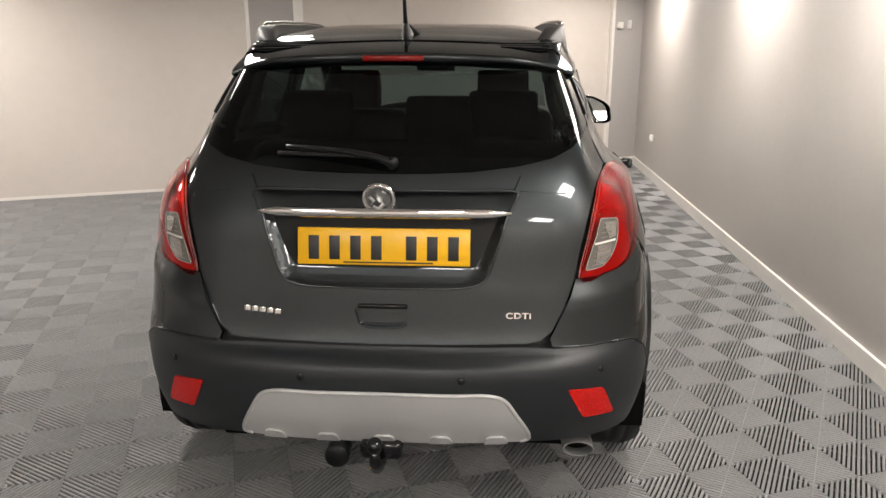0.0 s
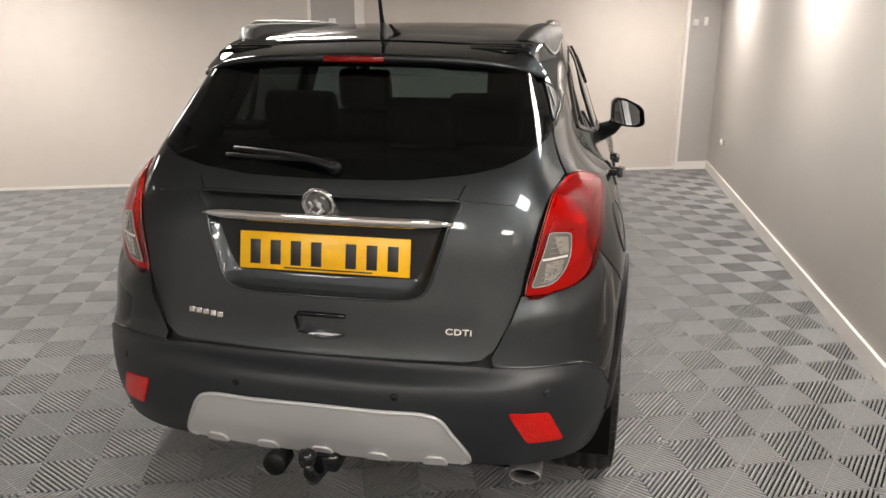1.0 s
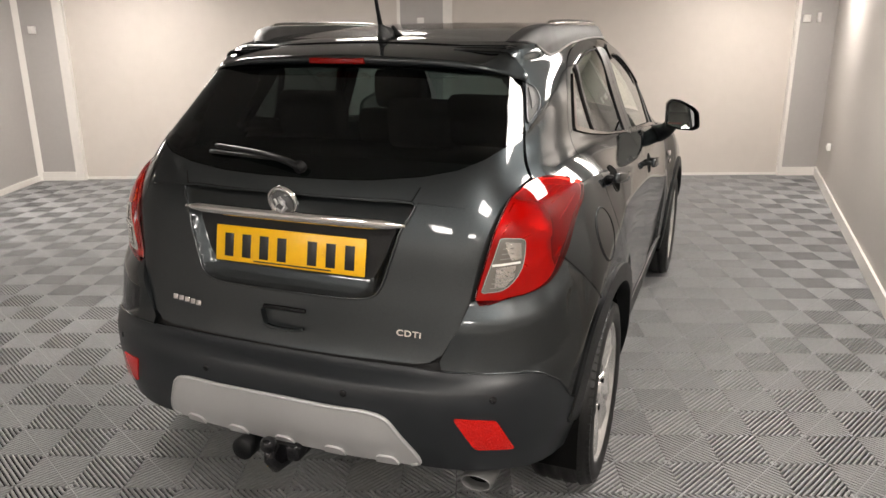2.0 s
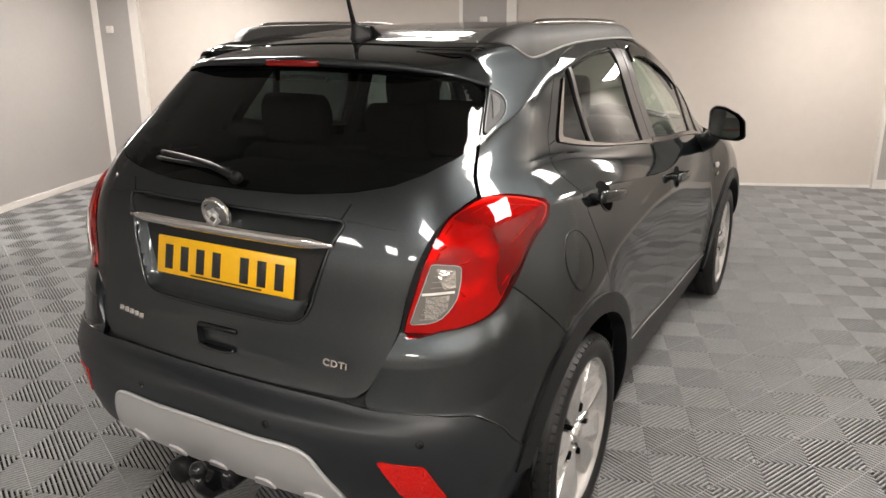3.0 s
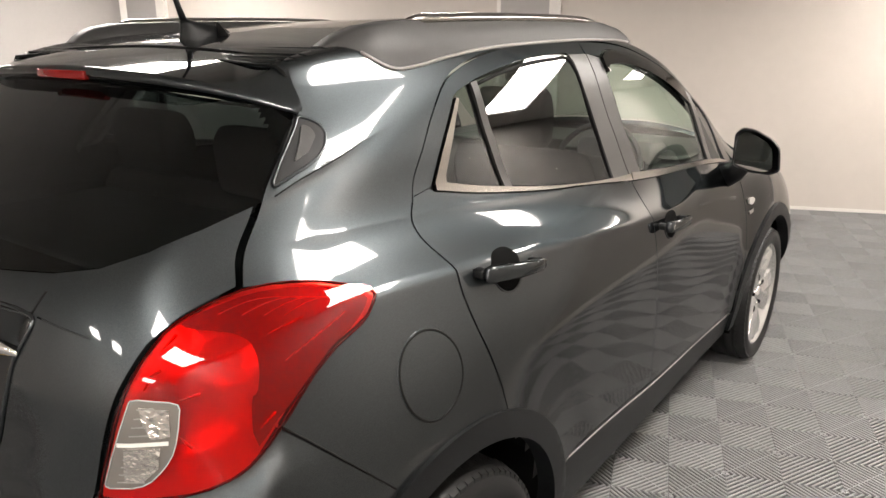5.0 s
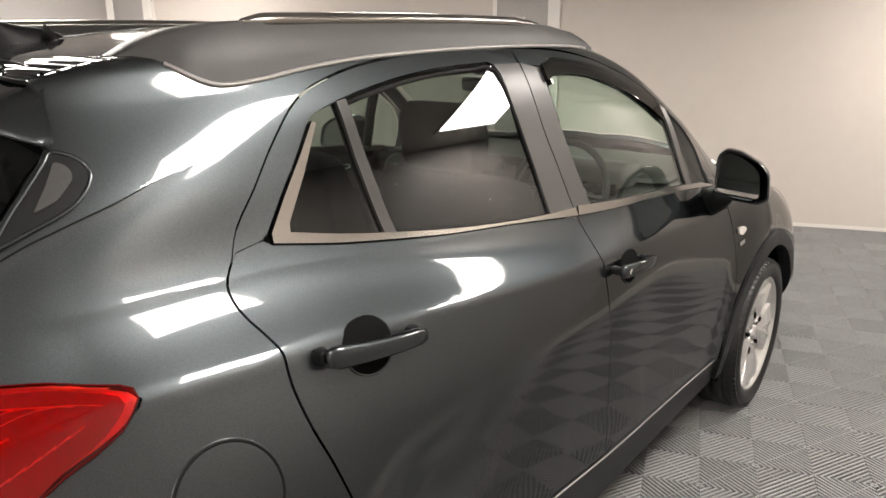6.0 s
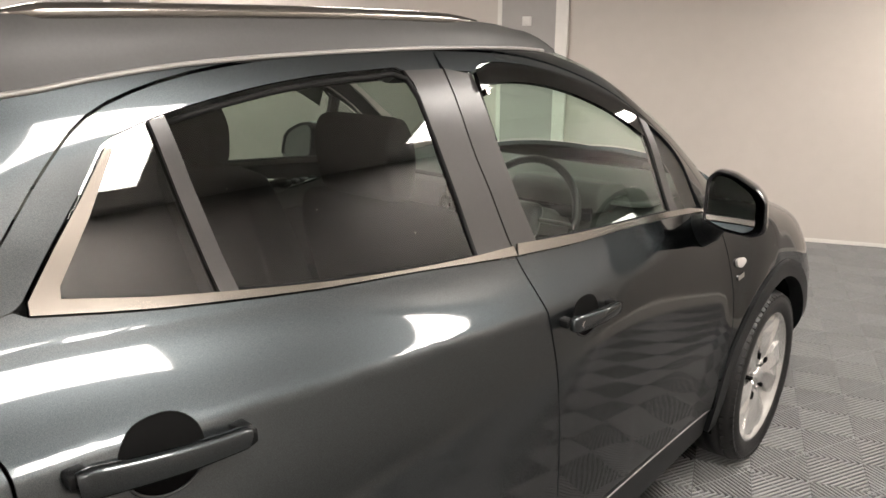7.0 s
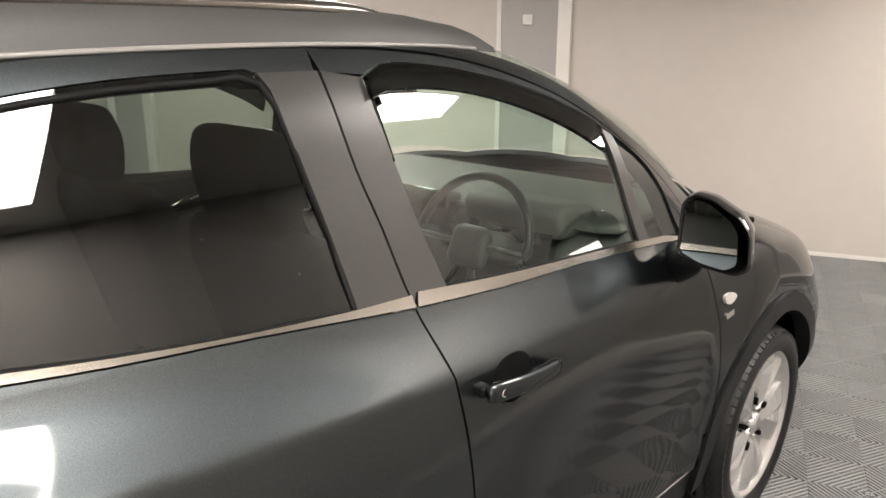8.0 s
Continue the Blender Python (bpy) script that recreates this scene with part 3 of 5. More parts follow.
# glass, sunk a little
glass_r = [(1.06, 1.206), *[p for p in WIN_LOW if p[0] > 1.075], (1.67, 1.14), (1.67, 1.252), (1.655, 1.377), (1.645, 1.51), *reversed([(p, q + .02) for p, q in WIN_TOP if 1.03 < p < 1.52]), (1.018, 1.462)]
both("rear_window", "side", glass_r, GLASS_SIDE, car, "dark tinted door glass", step=.05, lift=-.004, depth=0, facing=GLASS_REAR)
glass_q = [(.846, 1.25), *[p for p in WIN_LOW if .87 < p[0] < 1.05], (1.056, 1.208), (1.015, 1.46), (.935, 1.43), (.892, 1.362), (.858, 1.30)]
both("quarter_window", "side", glass_q, GLASS_SIDE, car, "dark tinted fixed quarter glass", step=.05, lift=-.004, depth=0, facing=GLASS_REAR)
both("window_divider", "side", [(1.014, 1.452), (1.038, 1.456), (1.085, 1.2), (1.055, 1.204)], TRIM, car, step=.03, lift=.003)
glass_f = [(1.815, 1.132), *[p for p in win_low_f if 1.83 < p[0] < 2.49], (2.497, 1.078), (2.468, 1.33), *reversed([(p, q + .015) for p, q in fw_top if 1.79 < p < 2.45]), (1.715, 1.50), (1.725, 1.35), (1.745, 1.20), (1.76, 1.138)]
both("front_window", "side", glass_f, GLASS_GREEN, car, "clear green-tinted door glass", step=.05, lift=-.004, depth=0, facing=GLASS_FRONT)
both("window_post", "side", [(2.462, 1.345), (2.505, 1.325), (2.545, 1.072), (2.495, 1.077)], TRIM, car, step=.03, lift=.003)
both("corner_window", "side", [(2.545, 1.072), (2.505, 1.318), *[p for p in fw_top if 2.52 < p[0] < 2.715], (2.718, 1.056)], GLASS_GREEN, car, "small fixed corner glass", step=.05, lift=-.005, depth=0, facing=GLASS_FRONT)
# black rubber round the openings
for rim in ([(1.085, 1.203), *[p for p in WIN_LOW if p[0] > 1.1], (1.601, 1.252), (1.578, 1.377), (1.562, 1.455), (1.548, 1.488), (1.515, 1.499), *reversed([p for p in WIN_TOP if 1.05 < p[0] < 1.50]), (1.04, 1.448)],
            [(1.815, 1.134), *[p for p in win_low_f if 1.85 < p[0] < 2.47], (2.492, 1.082), (2.464, 1.33), *reversed([p for p in fw_top if 1.82 < p[0] < 2.44]), (1.768, 1.488), (1.756, 1.465), (1.768, 1.35)]):
    for s in (1, -1):
        loop = []
        for p, q in rim:
            v, n = on_body("side", p, q)
            v = v - n * .003
            loop.append((s * v.x, v.y, v.z))
        part("window_seal", tube(loop, .005, 8), SEAL, car, "black rubber window seal")
# bright strip under the windows and up the rear corner
chrome = chrome_low + [(1.7265, 1.138)] + [(p, q - .001) for p, q in reversed(WIN_LOW)] + [(.848, 1.262), (.868, 1.289), (.906, 1.341), (.954, 1.419), (.946, 1.423), (.901, 1.364), (.851, 1.306), (.808, 1.252)]
both("window_strip", "side", chrome, SATIN_CHROME, car, "satin chrome window strip", step=.05, lift=.006, depth=.012)
chrome_f = chrome_low_f + [(2.735, 1.042)] + list(reversed(win_low_f[:-1]))
both("window_strip", "side", chrome_f, SATIN_CHROME, car, "satin chrome window strip", step=.05, lift=.006, depth=.012)

# side frame: rear quarter, cant rail and windscreen pillar in one skin
GAP = curve2([(.290, 1.160), (.318, 1.207), (.366, 1.258), (.405, 1.305), (.470, 1.370), (.515, 1.418), (.531, 1.455), (.533, 1.485), (.532, 1.512), (.60, 1.534)], 3)
ROOF_EDGE = curve2([(.60, 1.534), (.8, 1.547), (1.0, 1.558), (1.4, 1.566), (1.75, 1.563), (2.0, 1.545), (2.2, 1.508), (2.4, 1.44), (2.6, 1.335), (2.78, 1.21), (2.9, 1.10), (2.96, 1.045)], 4)
LAMP_SIDE = curve2([(.262, .948), (.32, 1.007), (.382, 1.043), (.465, 1.075), (.505, 1.106), (.447, 1.134), (.362, 1.154), (.290, 1.160)], 3)
quarter = (GAP + ROOF_EDGE[1:] + [(2.84, 1.035)] + [(p, q + G) for p, q in reversed(DOOR_TOP_F)][1:] + [(p, q + G) for p, q in reversed(DOOR_TOP)]
           + [(p - G, q) for p, q in DOOR_REAR if q > .82] + arc(HUB_R, HUB_Z, .463, 72, 116, 14) + [(.333, .874)] + LAMP_SIDE[:-1])
both("side_frame", "side", quarter, PAINT, car, "rear quarter panel with roof side rail", step=.012, step_q=.005, height=side_relief)
# thin black tube that paints the shadow line along the pillar crease
for s in (1, -1):
    crease = []
    for y in np.linspace(.41, .70, 14):
        v, n = on_body("side", y, float(np.interp(y, [p for p, _ in CREASE], [q for _, q in CREASE])))
        crease.append((s * (v.x - n.x * .0008), v.y - n.y * .0008, v.z - n.z * .0008))
    part("pillar_crease_shade", tube(crease, [.0016 * min(1, .2 + (13 - k) / 6) for k in range(14)], 6), SEAL, car)
# fuel flap
def round_flap(r):
    return [(.577 + r * math.cos(t * math.pi / 24), .934 + r * math.sin(t * math.pi / 24)) for t in range(48)]


fuel_flap = part("fuel_flap", panel_mesh("side", round_flap(.0825), .02, .0022, .004), PAINT, car, "round painted fuel filler flap")
for r, wide, mat, name in ((.0845, .0032, SEAL, "flap_gap"), (.0872, .0013, PAINT, "flap_lip")):
    path = []
    for p, q in round_flap(r):
        v, n = on_body("side", p, q)
        path.append(tuple(v + n * .0008))
    part(name, tube(path, wide, 8, closed=True), mat, fuel_flap)
# front wing
wing = ([(p + G, q) for p, q in DOOR_FRONT if .56 < q < 1.05] + arc(HUB_F, HUB_Z, .455, 152, 12, 30) + [(3.80, .46), (3.88, .6), (3.87, .8), (3.78, .91), (3.5, .965), (3.2, .995), (2.98, 1.03), (2.85, 1.03)])
both("front_wing", "side", wing, PAINT, car, step=.02, height=side_relief)
# roof, windscreen, bonnet
roof_half = [(0, .602), (.20, .600), (.36, .592), (.46, .576), (.515, .556), (.535, .575), (.552, .63), (.565, .8), (.567, 1.0), (.572, 1.4), (.57, 1.75), (.558, 2.04), (.49, 2.18), (.32, 2.275), (0, 2.315)]
part("roof", panel_mesh("top", symmetric(roof_half), .03), PAINT, car, "dark grey roof skin")
screen_half = [(0, 2.325), (.32, 2.285), (.485, 2.20), (.53, 2.27), (.60, 2.53), (.64, 2.72), (.68, 2.98), (.46, 3.25), (0, 3.36)]
part("windscreen", panel_mesh("top", symmetric(screen_half), .06, -.004, 0), GLASS_GREEN, car, "laminated windscreen")
bonnet_half = [(0, 3.385), (.465, 3.275), (.69, 3.05), (.725, 3.1), (.735, 3.3), (.70, 3.55), (.60, 3.74), (.30, 3.88), (0, 3.92)]
part("bonnet", panel_mesh("top", symmetric(bonnet_half), .06), PAINT, car)
# front end and sills
front_bumper = [(180 - a, z) for a, z in ((0, .32), (12, .32), (15.5, .36), (16, .55), (15.5, .8), (13, .9), (0, .92))]
part("front_bumper", panel_mesh("wrap", [(p, q) for p, q in front_bumper], 4, step_q=.05), PLASTIC, car)
part("front_bumper", panel_mesh("wrap", [(-p, q) for p, q in front_bumper], 4, step_q=.05), PLASTIC, car)
sill = [(p, q - G) for p, q in DOOR_LOW] + [(2.76, .26), (1.8, .252), (1.12, .262)]
both("sill", "side", sill, PLASTIC, car, "black plastic sill cladding", step=.05, lift=.004)
# the highlight on the sill's top edge, painted as a pale tube
for s in (1, -1):
    line = []
    for p, q in DOOR_LOW:
        v, n = on_body("side", p, q - .006)
        line.append((s * (v.x + n.x * .0045), v.y, v.z))
    part("sill_highlight", tube(line, .0026, 8), EDGE_PALE, car, "pale tube painting the highlight along the top of the sill")
# wheel arch trims, proud of the skin
def arch_relief(y, z):
    """The trims follow the flare of the skin that they frame."""
    hub = HUB_R if y < 2 else HUB_F
    r = math.hypot(y - hub, z - HUB_Z)
    k = max(r, .463) / max(r, .01)
    return side_relief(hub + (y - hub) * k, HUB_Z + (z - HUB_Z) * k)



both("arch_trim", "side", strip(arc(HUB_R, HUB_Z, .468, -10, 166, 46), arc(HUB_R, HUB_Z, .404, -10, 166, 46)), PLASTIC, car, "black plastic wheel arch trim", step=.03, lift=.010, depth=.05, height=arch_relief)
both("arch_trim", "side", strip(arc(HUB_F, HUB_Z, .452, -2, 186, 44), arc(HUB_F, HUB_Z, .392, -2, 186, 44)), PLASTIC, car, "black plastic wheel arch trim", step=.03, lift=.010, depth=.05, height=arch_relief)

# ---- rear: lamps, tailgate, bumper
def wrap_of(x, y):
    return math.degrees(math.atan2(x, WRAP_Y - y))


LAMP = curve2([(wrap_of(.587, .049), .853), (wrap_of(.601, .068), .932), (wrap_of(.622, .096), 1.03), (wrap_of(.643, .156), 1.11), (wrap_of(.656, .197), 1.133),
               (wrap_of(.683, .28), 1.155), (wrap_of(.716, .362), 1.153), (wrap_of(.751, .447), 1.133), (wrap_of(.778, .503), 1.108), (wrap_of(.793, .465), 1.075),
               (wrap_of(.794, .382), 1.043), (wrap_of(.79, .32), 1.007), (wrap_of(.782, .263), .95), (wrap_of(.762, .21), .893), (wrap_of(.727, .155), .866), (wrap_of(.666, .097), .855)], 4, True)
LENS = curve2([(wrap_of(x, y), z) for x, y, z in ((.633, .101, 1.018), (.636, .103, 1.021), (.662, .124, 1.019), (.683, .145, 1.013), (.688, .147, 1.005), (.689, .138, .965), (.686, .129, .935), (.677, .116, .911),
                                                  (.663, .101, .889), (.645, .087, .878), (.622, .072, .875), (.601, .061, .875), (.599, .061, .879), (.616, .080, .948))], 3, True)
# inside the red cover: silver reflector with two bowls, a dark upper band with fine light-guide lines
BAND = curve2([(wrap_of(x, y), z) for x, y, z in ((.652, .185, 1.122), (.683, .28, 1.147), (.716, .362, 1.146), (.751, .447, 1.127), (.772, .49, 1.105), (.785, .45, 1.075), (.784, .38, 1.043), (.780, .324, 1.003), (.772, .267, .958),
                                                  (.757, .225, .945), (.750, .232, .988), (.751, .246, 1.01), (.746, .256, 1.037), (.734, .259, 1.071), (.717, .249, 1.093), (.693, .225, 1.105), (.669, .2, 1.112))], 3, True)


def lamp_floor(p, q):
    """How deep the reflector lies behind the cover."""
    d = .010
    for cp, cq, r, deep in ((33.5, .985, .062, .014), (36.5, 1.065, .040, .010)):
        k = ((p - cp) * .0165) ** 2 + (q - cq) ** 2
        d += deep * max(0, 1 - k / r ** 2)
    return d


def lamp_swell(p, q):
    """The cover bulges between its edges."""
    return .015 * max(0, 1 - ((abs(p) - 36.5) / 13) ** 2) * (1 - ((q - 1.0) / .16) ** 2)


for s in (1, -1):
    lamp = part("tail_lamp", panel_mesh("wrap", [(s * p, q) for p, q in LAMP], 1.0, .006, .0, step_q=.012, height=lamp_swell), RED_COVER, car, "red and clear moulded tail lamp")
    part("lamp_reflector", panel_mesh("wrap", [(s * p, q) for p, q in LAMP], .7, .0, .0, step_q=.009, shape=lambda v, n, p, q: v + n * (.007 - lamp_floor(abs(p), q))), LAMP_SILVER, lamp, "silvered reflector with bowls behind the red cover")
    edge_line = []
    for p, q in LAMP[::2]:
        v, n = on_body("wrap", s * p, q)
        edge_line.append(tuple(v + n * .005))
    part("lamp_rim", tube(edge_line, .0016, 8, closed=True), RED_DARK, lamp)
    part("lamp_seal", tube([(x * 1.001, y, z - .001) for x, y, z in edge_line], .0013, 8, closed=True), SEAL, lamp)
    part("lamp_band", panel_mesh("wrap", [(s * p, q) for p, q in BAND], 1.5, .002, .0, step_q=.02), LAMP_SHADE, lamp)
    # orange glints in the reflector, painted as small amber streaks
    for a_, b_ in (((.690, .135, .955), (.703, .149, .936)), ((.759, .24, .949), (.771, .262, .970)), ((.646, .15, 1.086), (.655, .172, 1.108)), ((.645, .112, 1.032), (.650, .12, 1.046)), ((.734, .288, 1.090), (.748, .352, 1.102)), ((.647, .126, 1.052), (.658, .136, 1.060)), ((.686, .146, 1.014), (.704, .172, 1.021))):
        streak = []
        for x, y, z in (a_, b_):
            v, n = on_body("wrap", wrap_of(x, y), z)
            v = v + n * .004
            streak.append((s * v.x, v.y, v.z))
        part("amber_glint", tube(streak, [.0012, .0026], 8), AMBER, lamp)
    part("reversing_lens", panel_mesh("wrap", [(s * p, q) for p, q in LENS], 1, .0085, .003, step_q=.012, height=lamp_swell), CLEAR_GREY, lamp, "clear faceted reversing and indicator lens")
    for cell in ([(.645, .109, 1.012), (.680, .133, 1.006), (.684, .128, .965), (.662, .112, .962), (.652, .108, .985)], [(.626, .090, .945), (.674, .117, .948), (.672, .110, .912), (.652, .095, .888), (.628, .078, .886)]):
        part("lens_prism", panel_mesh("wrap", [(s * wrap_of(x, y), z) for x, y, z in cell], 1, .0105, .002, step_q=.012, height=lamp_swell), CLEAR_PRISM, lamp)
    for k in range(10):
        z = .887 + k * .0135
        lo, hi = wrap_of(.602 + .034 * (z - .872) / .15, .064 + .038 * (z - .872) / .15) + .6, wrap_of(.655 + .02 * min(1, (z - .872) / .05), .096 + .022 * min(1, (z - .872) / .05)) - .4
        if abs(z - .953) > .008:
            part("lens_rib", panel_mesh("wrap", [(s * lo, z - .0012), (s * hi, z - .0004), (s * hi, z + .0018), (s * lo, z + .001)], 3, .0108, .0015, height=lamp_swell), GREY_RIB, lamp)
    rim_line = []
    for p, q in LENS[::2]:
        v, n = on_body("wrap", s * p, q)
        rim_line.append(tuple(v + n * (.009 + lamp_swell(p, q))))
    part("lens_rim", tube(rim_line, .0011, 6, closed=True), CLEAR, lamp)
    z = .953
    lo, hi = wrap_of(.6155, .080) + .2, wrap_of(.685, .125) - .1
    part("lens_bar", panel_mesh("wrap", [(s * lo, z - .004), (s * hi, z - .001), (s * hi, z + .005), (s * lo, z + .002)], 3, .0112, .002, height=lamp_swell), CLEAR_RIB, lamp)
    for k in range(7):
        y = .30 + k * .018
        z = 1.045 + k * .0065
        v, n = on_body("side", y, z)
        w = on_body("side", y + .022, z + .010)
        d = lambda q: (s * q.x, q.y, q.z)
        part("guide_line", tube([d(v + n * .003), d(w[0] + w[1] * .003)], .0012, 6), CLEAR_RIB, lamp)
    for k in range(4):
        line = []
        for j in range(7):
            y = .235 + .03 * k + j * .022
            v, n = on_body("side", y, 1.128 - .006 * k + .012 * math.sin(j / 6 * math.pi))
            line.append((s * (v.x + n.x * .003), v.y + n.y * .003, v.z + n.z * .003))
        part("guide_line", tube(line, .001, 6), CLEAR_RIB, lamp)

TG = [(0, .655), (.25, .657), (.43, .660), (.475, .668), (.510, .695), (.548, .77), (.575, .85), (.588, .93), (.608, 1.02), (.630, 1.095), (.650, 1.132)] + [(on_body("side", p, q)[0].x - .004, q) for p, q in GAP if q < 1.285]
GLASS_EDGE = [(0, 1.158), (.12, 1.159), (.25, 1.163), (.40, 1.178), (.50, 1.198), (.565, 1.225), (.605, 1.253), (.630, 1.285)]


HOLLOW = symmetric(
    curve2([(0, .825), (.15, .8255), (.255, .830), (.296, .845), (.317, .875), (.335, .93), (.354, .99), (.366, 1.035), (.383, 1.066), (.398, 1.100), (.388, 1.109), (.2, 1.111), (0, 1.111)], 3))


def bowl(x, z):
    """The number plate hollow: an upright back with a deep fillet round its foot and sides, and a leaning band over the chrome strip."""
    half = float(np.interp(z, (.825, .845, .875, .93, .99, 1.035, 1.066, 1.11), (.25, .296, .317, .335, .354, .366, .383, .398)))
    e = min(max((half - abs(x)) / .055, 0), 1)
    back = float(np.interp(z, (.80, .825, .84, .86, .88, .92, 1.035, 1.05, 1.055, 1.12), (0, .002, .013, .022, .028, .032, .040, .026, .002, .021)))
    return -back * (1 - (1 - e) ** 2.2)


GRIP = symmetric(curve2([(0, .709), (.055, .709), (.073, .714), (.080, .735), (.086, .758), (.076, .767), (0, .768)], 2))
gate_half = [(p, q + G) for p, q in TG] + [(p, q - .002) for p, q in reversed(GLASS_EDGE)]
tailgate = part("tailgate", panel_mesh("rear", symmetric([(max(p - G, 0) if p else 0, q) for p, q in gate_half][:len(TG)] + gate_half[len(TG):]), .012, hole=[HOLLOW, GRIP], depth=.05), PAINT, car, "tailgate with a hollow for the number plate")
part("plate_hollow", panel_mesh("rear", [(p * 1.015, .96 + (q - .96) * 1.02) for p, q in HOLLOW], .012, 0, 0, height=bowl), PAINT, tailgate, "leaning back of the number plate hollow")
lip_line = []
for p, q in HOLLOW:
    v, n = on_body("rear", p, q)
    lip_line.append(tuple(v + n * .0005))
part("hollow_lip", tube(lip_line, .0045, 8, closed=True), PAINT, tailgate)
def round_rear(points):
    out = []
    for x, z in points:
        v, n = on_body("rear", x, z)
        out.append((wrap_of(v.x, v.y), z))
    return out


screen_side = []
for p, q in GAP:
    if 1.29 < q < 1.40:
        v, n = on_body("side", p, q)
        screen_side.append((wrap_of(v.x, v.y) - .35, q))
screen_edge = [(0, 1.158), *round_rear(GLASS_EDGE[1:]), *screen_side, *round_rear([(.575, 1.432), (.50, 1.446), (.25, 1.462)]), (0, 1.466)]
part("rear_window", panel_mesh("wrap", symmetric(screen_edge), 1.0, -.001, .012, step_q=.012), GLASS_DARK, tailgate, "almost black privacy rear screen")

# bumper: painted corners, black lower part
def ledge(p, q):
    """The bumper swells out under the lamp."""
    d = float(np.interp(abs(p), (26, 33, 37, 40.5, 46), (.853, .860, .885, .945, .87))) - q
    e = min(max(d / .075, 0), 1)
    return .016 * e * e * (3 - 2 * e) * min(max((.21 - d) / .12, 0), 1) * min(max((44 - abs(p)) / 5, 0), 1)


seam_edge = []
for y, z in ((.258, .944), (.294, .909), (.333, .870), (.39, .813), (.447, .754)):
    v, n = on_body("side", y, z)
    seam_edge.append((wrap_of(v.x, v.y), z))
corner = [(wrap_of(.59, .047), .851), (wrap_of(.668, .095), .85), (wrap_of(.73, .153), .862), (wrap_of(.764, .207), .888), *seam_edge,
          (wrap_of(.862, .34), .66), (wrap_of(.85, .268), .50), (wrap_of(.832, .19), .545), (wrap_of(.811, .15), .602), (wrap_of(.766, .094), .644), (wrap_of(.641, .003), .653), (wrap_of(.52, -.035), .652),
          (wrap_of(.513, -.035), .675), (wrap_of(.552, .005), .77), (wrap_of(.579, .04), .848)]
for s in (1, -1):
    part("bumper_corner", panel_mesh("wrap", [(s * p, q) for p, q in corner], 1.2, 0, .02, step_q=.012, height=ledge), PAINT, car, "painted upper bumper corner")
    seam = []
    for y, z in ((.262, .946), (.297, .912), (.335, .873), (.39, .817), (.444, .762)):
        v, n = on_body("side", y, z)
        seam.append((s * (v.x + n.x * .0004), v.y, v.z))
    part("bumper_seam", tube(seam, .0022, 6), SEAL, car)
    edge_path = []
    for x, y, z in ((.513, -.035, .653), (.58, -.02, .6535), (.641, .003, .6515), (.71, .045, .650), (.766, .094, .6425), (.79, .12, .625), (.811, .15, .6005), (.832, .19, .5435), (.845, .24, .51)):
        v, n = on_body("wrap", wrap_of(x, y), z)
        edge_path.append((s * (v.x + n.x * .002), v.y + n.y * .002, v.z))
    part("bumper_edge", tube([tuple(p) for p in spline(edge_path, np.linspace(0, 8, 33))], .0028, 8), PAINT, car)
low = [(0, .652), (wrap_of(.25, -.06), .652), (wrap_of(.43, -.045), .652), (wrap_of(.52, -.035), .649), (wrap_of(.641, .003), .650), (wrap_of(.766, .094), .641), (wrap_of(.811, .15), .599), (wrap_of(.832, .19), .542), (wrap_of(.85, .268), .497),
       (wrap_of(.857, .30), .47), (wrap_of(.85, .30), .34), (wrap_of(.76, .13), .335), (wrap_of(.60, .02), .335), (wrap_of(.35, -.02), .335), (0, .335)]
part("rear_bumper", panel_mesh("wrap", low[::-1] + [(-p, q) for p, q in low if p > 0], 2, .002, .03, step_q=.03), BUMPER, car, "black grained plastic rear bumper")
SKID = [(0, .338), (.20, .340), (.42, .347), (.446, .36), (.40, .46), (.365, .512), (.325, .528), (.2, .530), (0, .532)]
part("skid_plate", panel_mesh("rear", symmetric(SKID), .03, .012, .015), SILVER, car, "silver painted skid plate")
skid_rim = []
for p, q in symmetric(SKID[2:]):
    v, n = on_body("rear", p, q)
    skid_rim.append(tuple(v + n * .009))
part("skid_edge", tube([tuple(p) for p in spline(skid_rim, np.linspace(0, len(skid_rim) - 1, 60))], .007, 8), SILVER, car, "rounded upper edge of the skid plate")
for s in (1, -1):
    part("reflector", panel_mesh("rear", [(s * p, q) for p, q in rounded([(.556, .533), (.668, .522), (.712, .418), (.61, .424)], .012)], .04, .006, .01), RED_PRISM, car, "red rear reflector")
both("mud_flap", "side", [(.26, .50), (.30, .52), (.33, .40), (.30, .17), (.235, .17), (.215, .38)], PLASTIC, car, "black mud flap", lift=-.01, step=.04)

# plate
plate = part("number_plate", moved(box_bm(-.26, .26, -.003, .003, -.0555, .0555, .0025), pose(0, .030, .945, -11)), YELLOW, car, "yellow rear number plate")


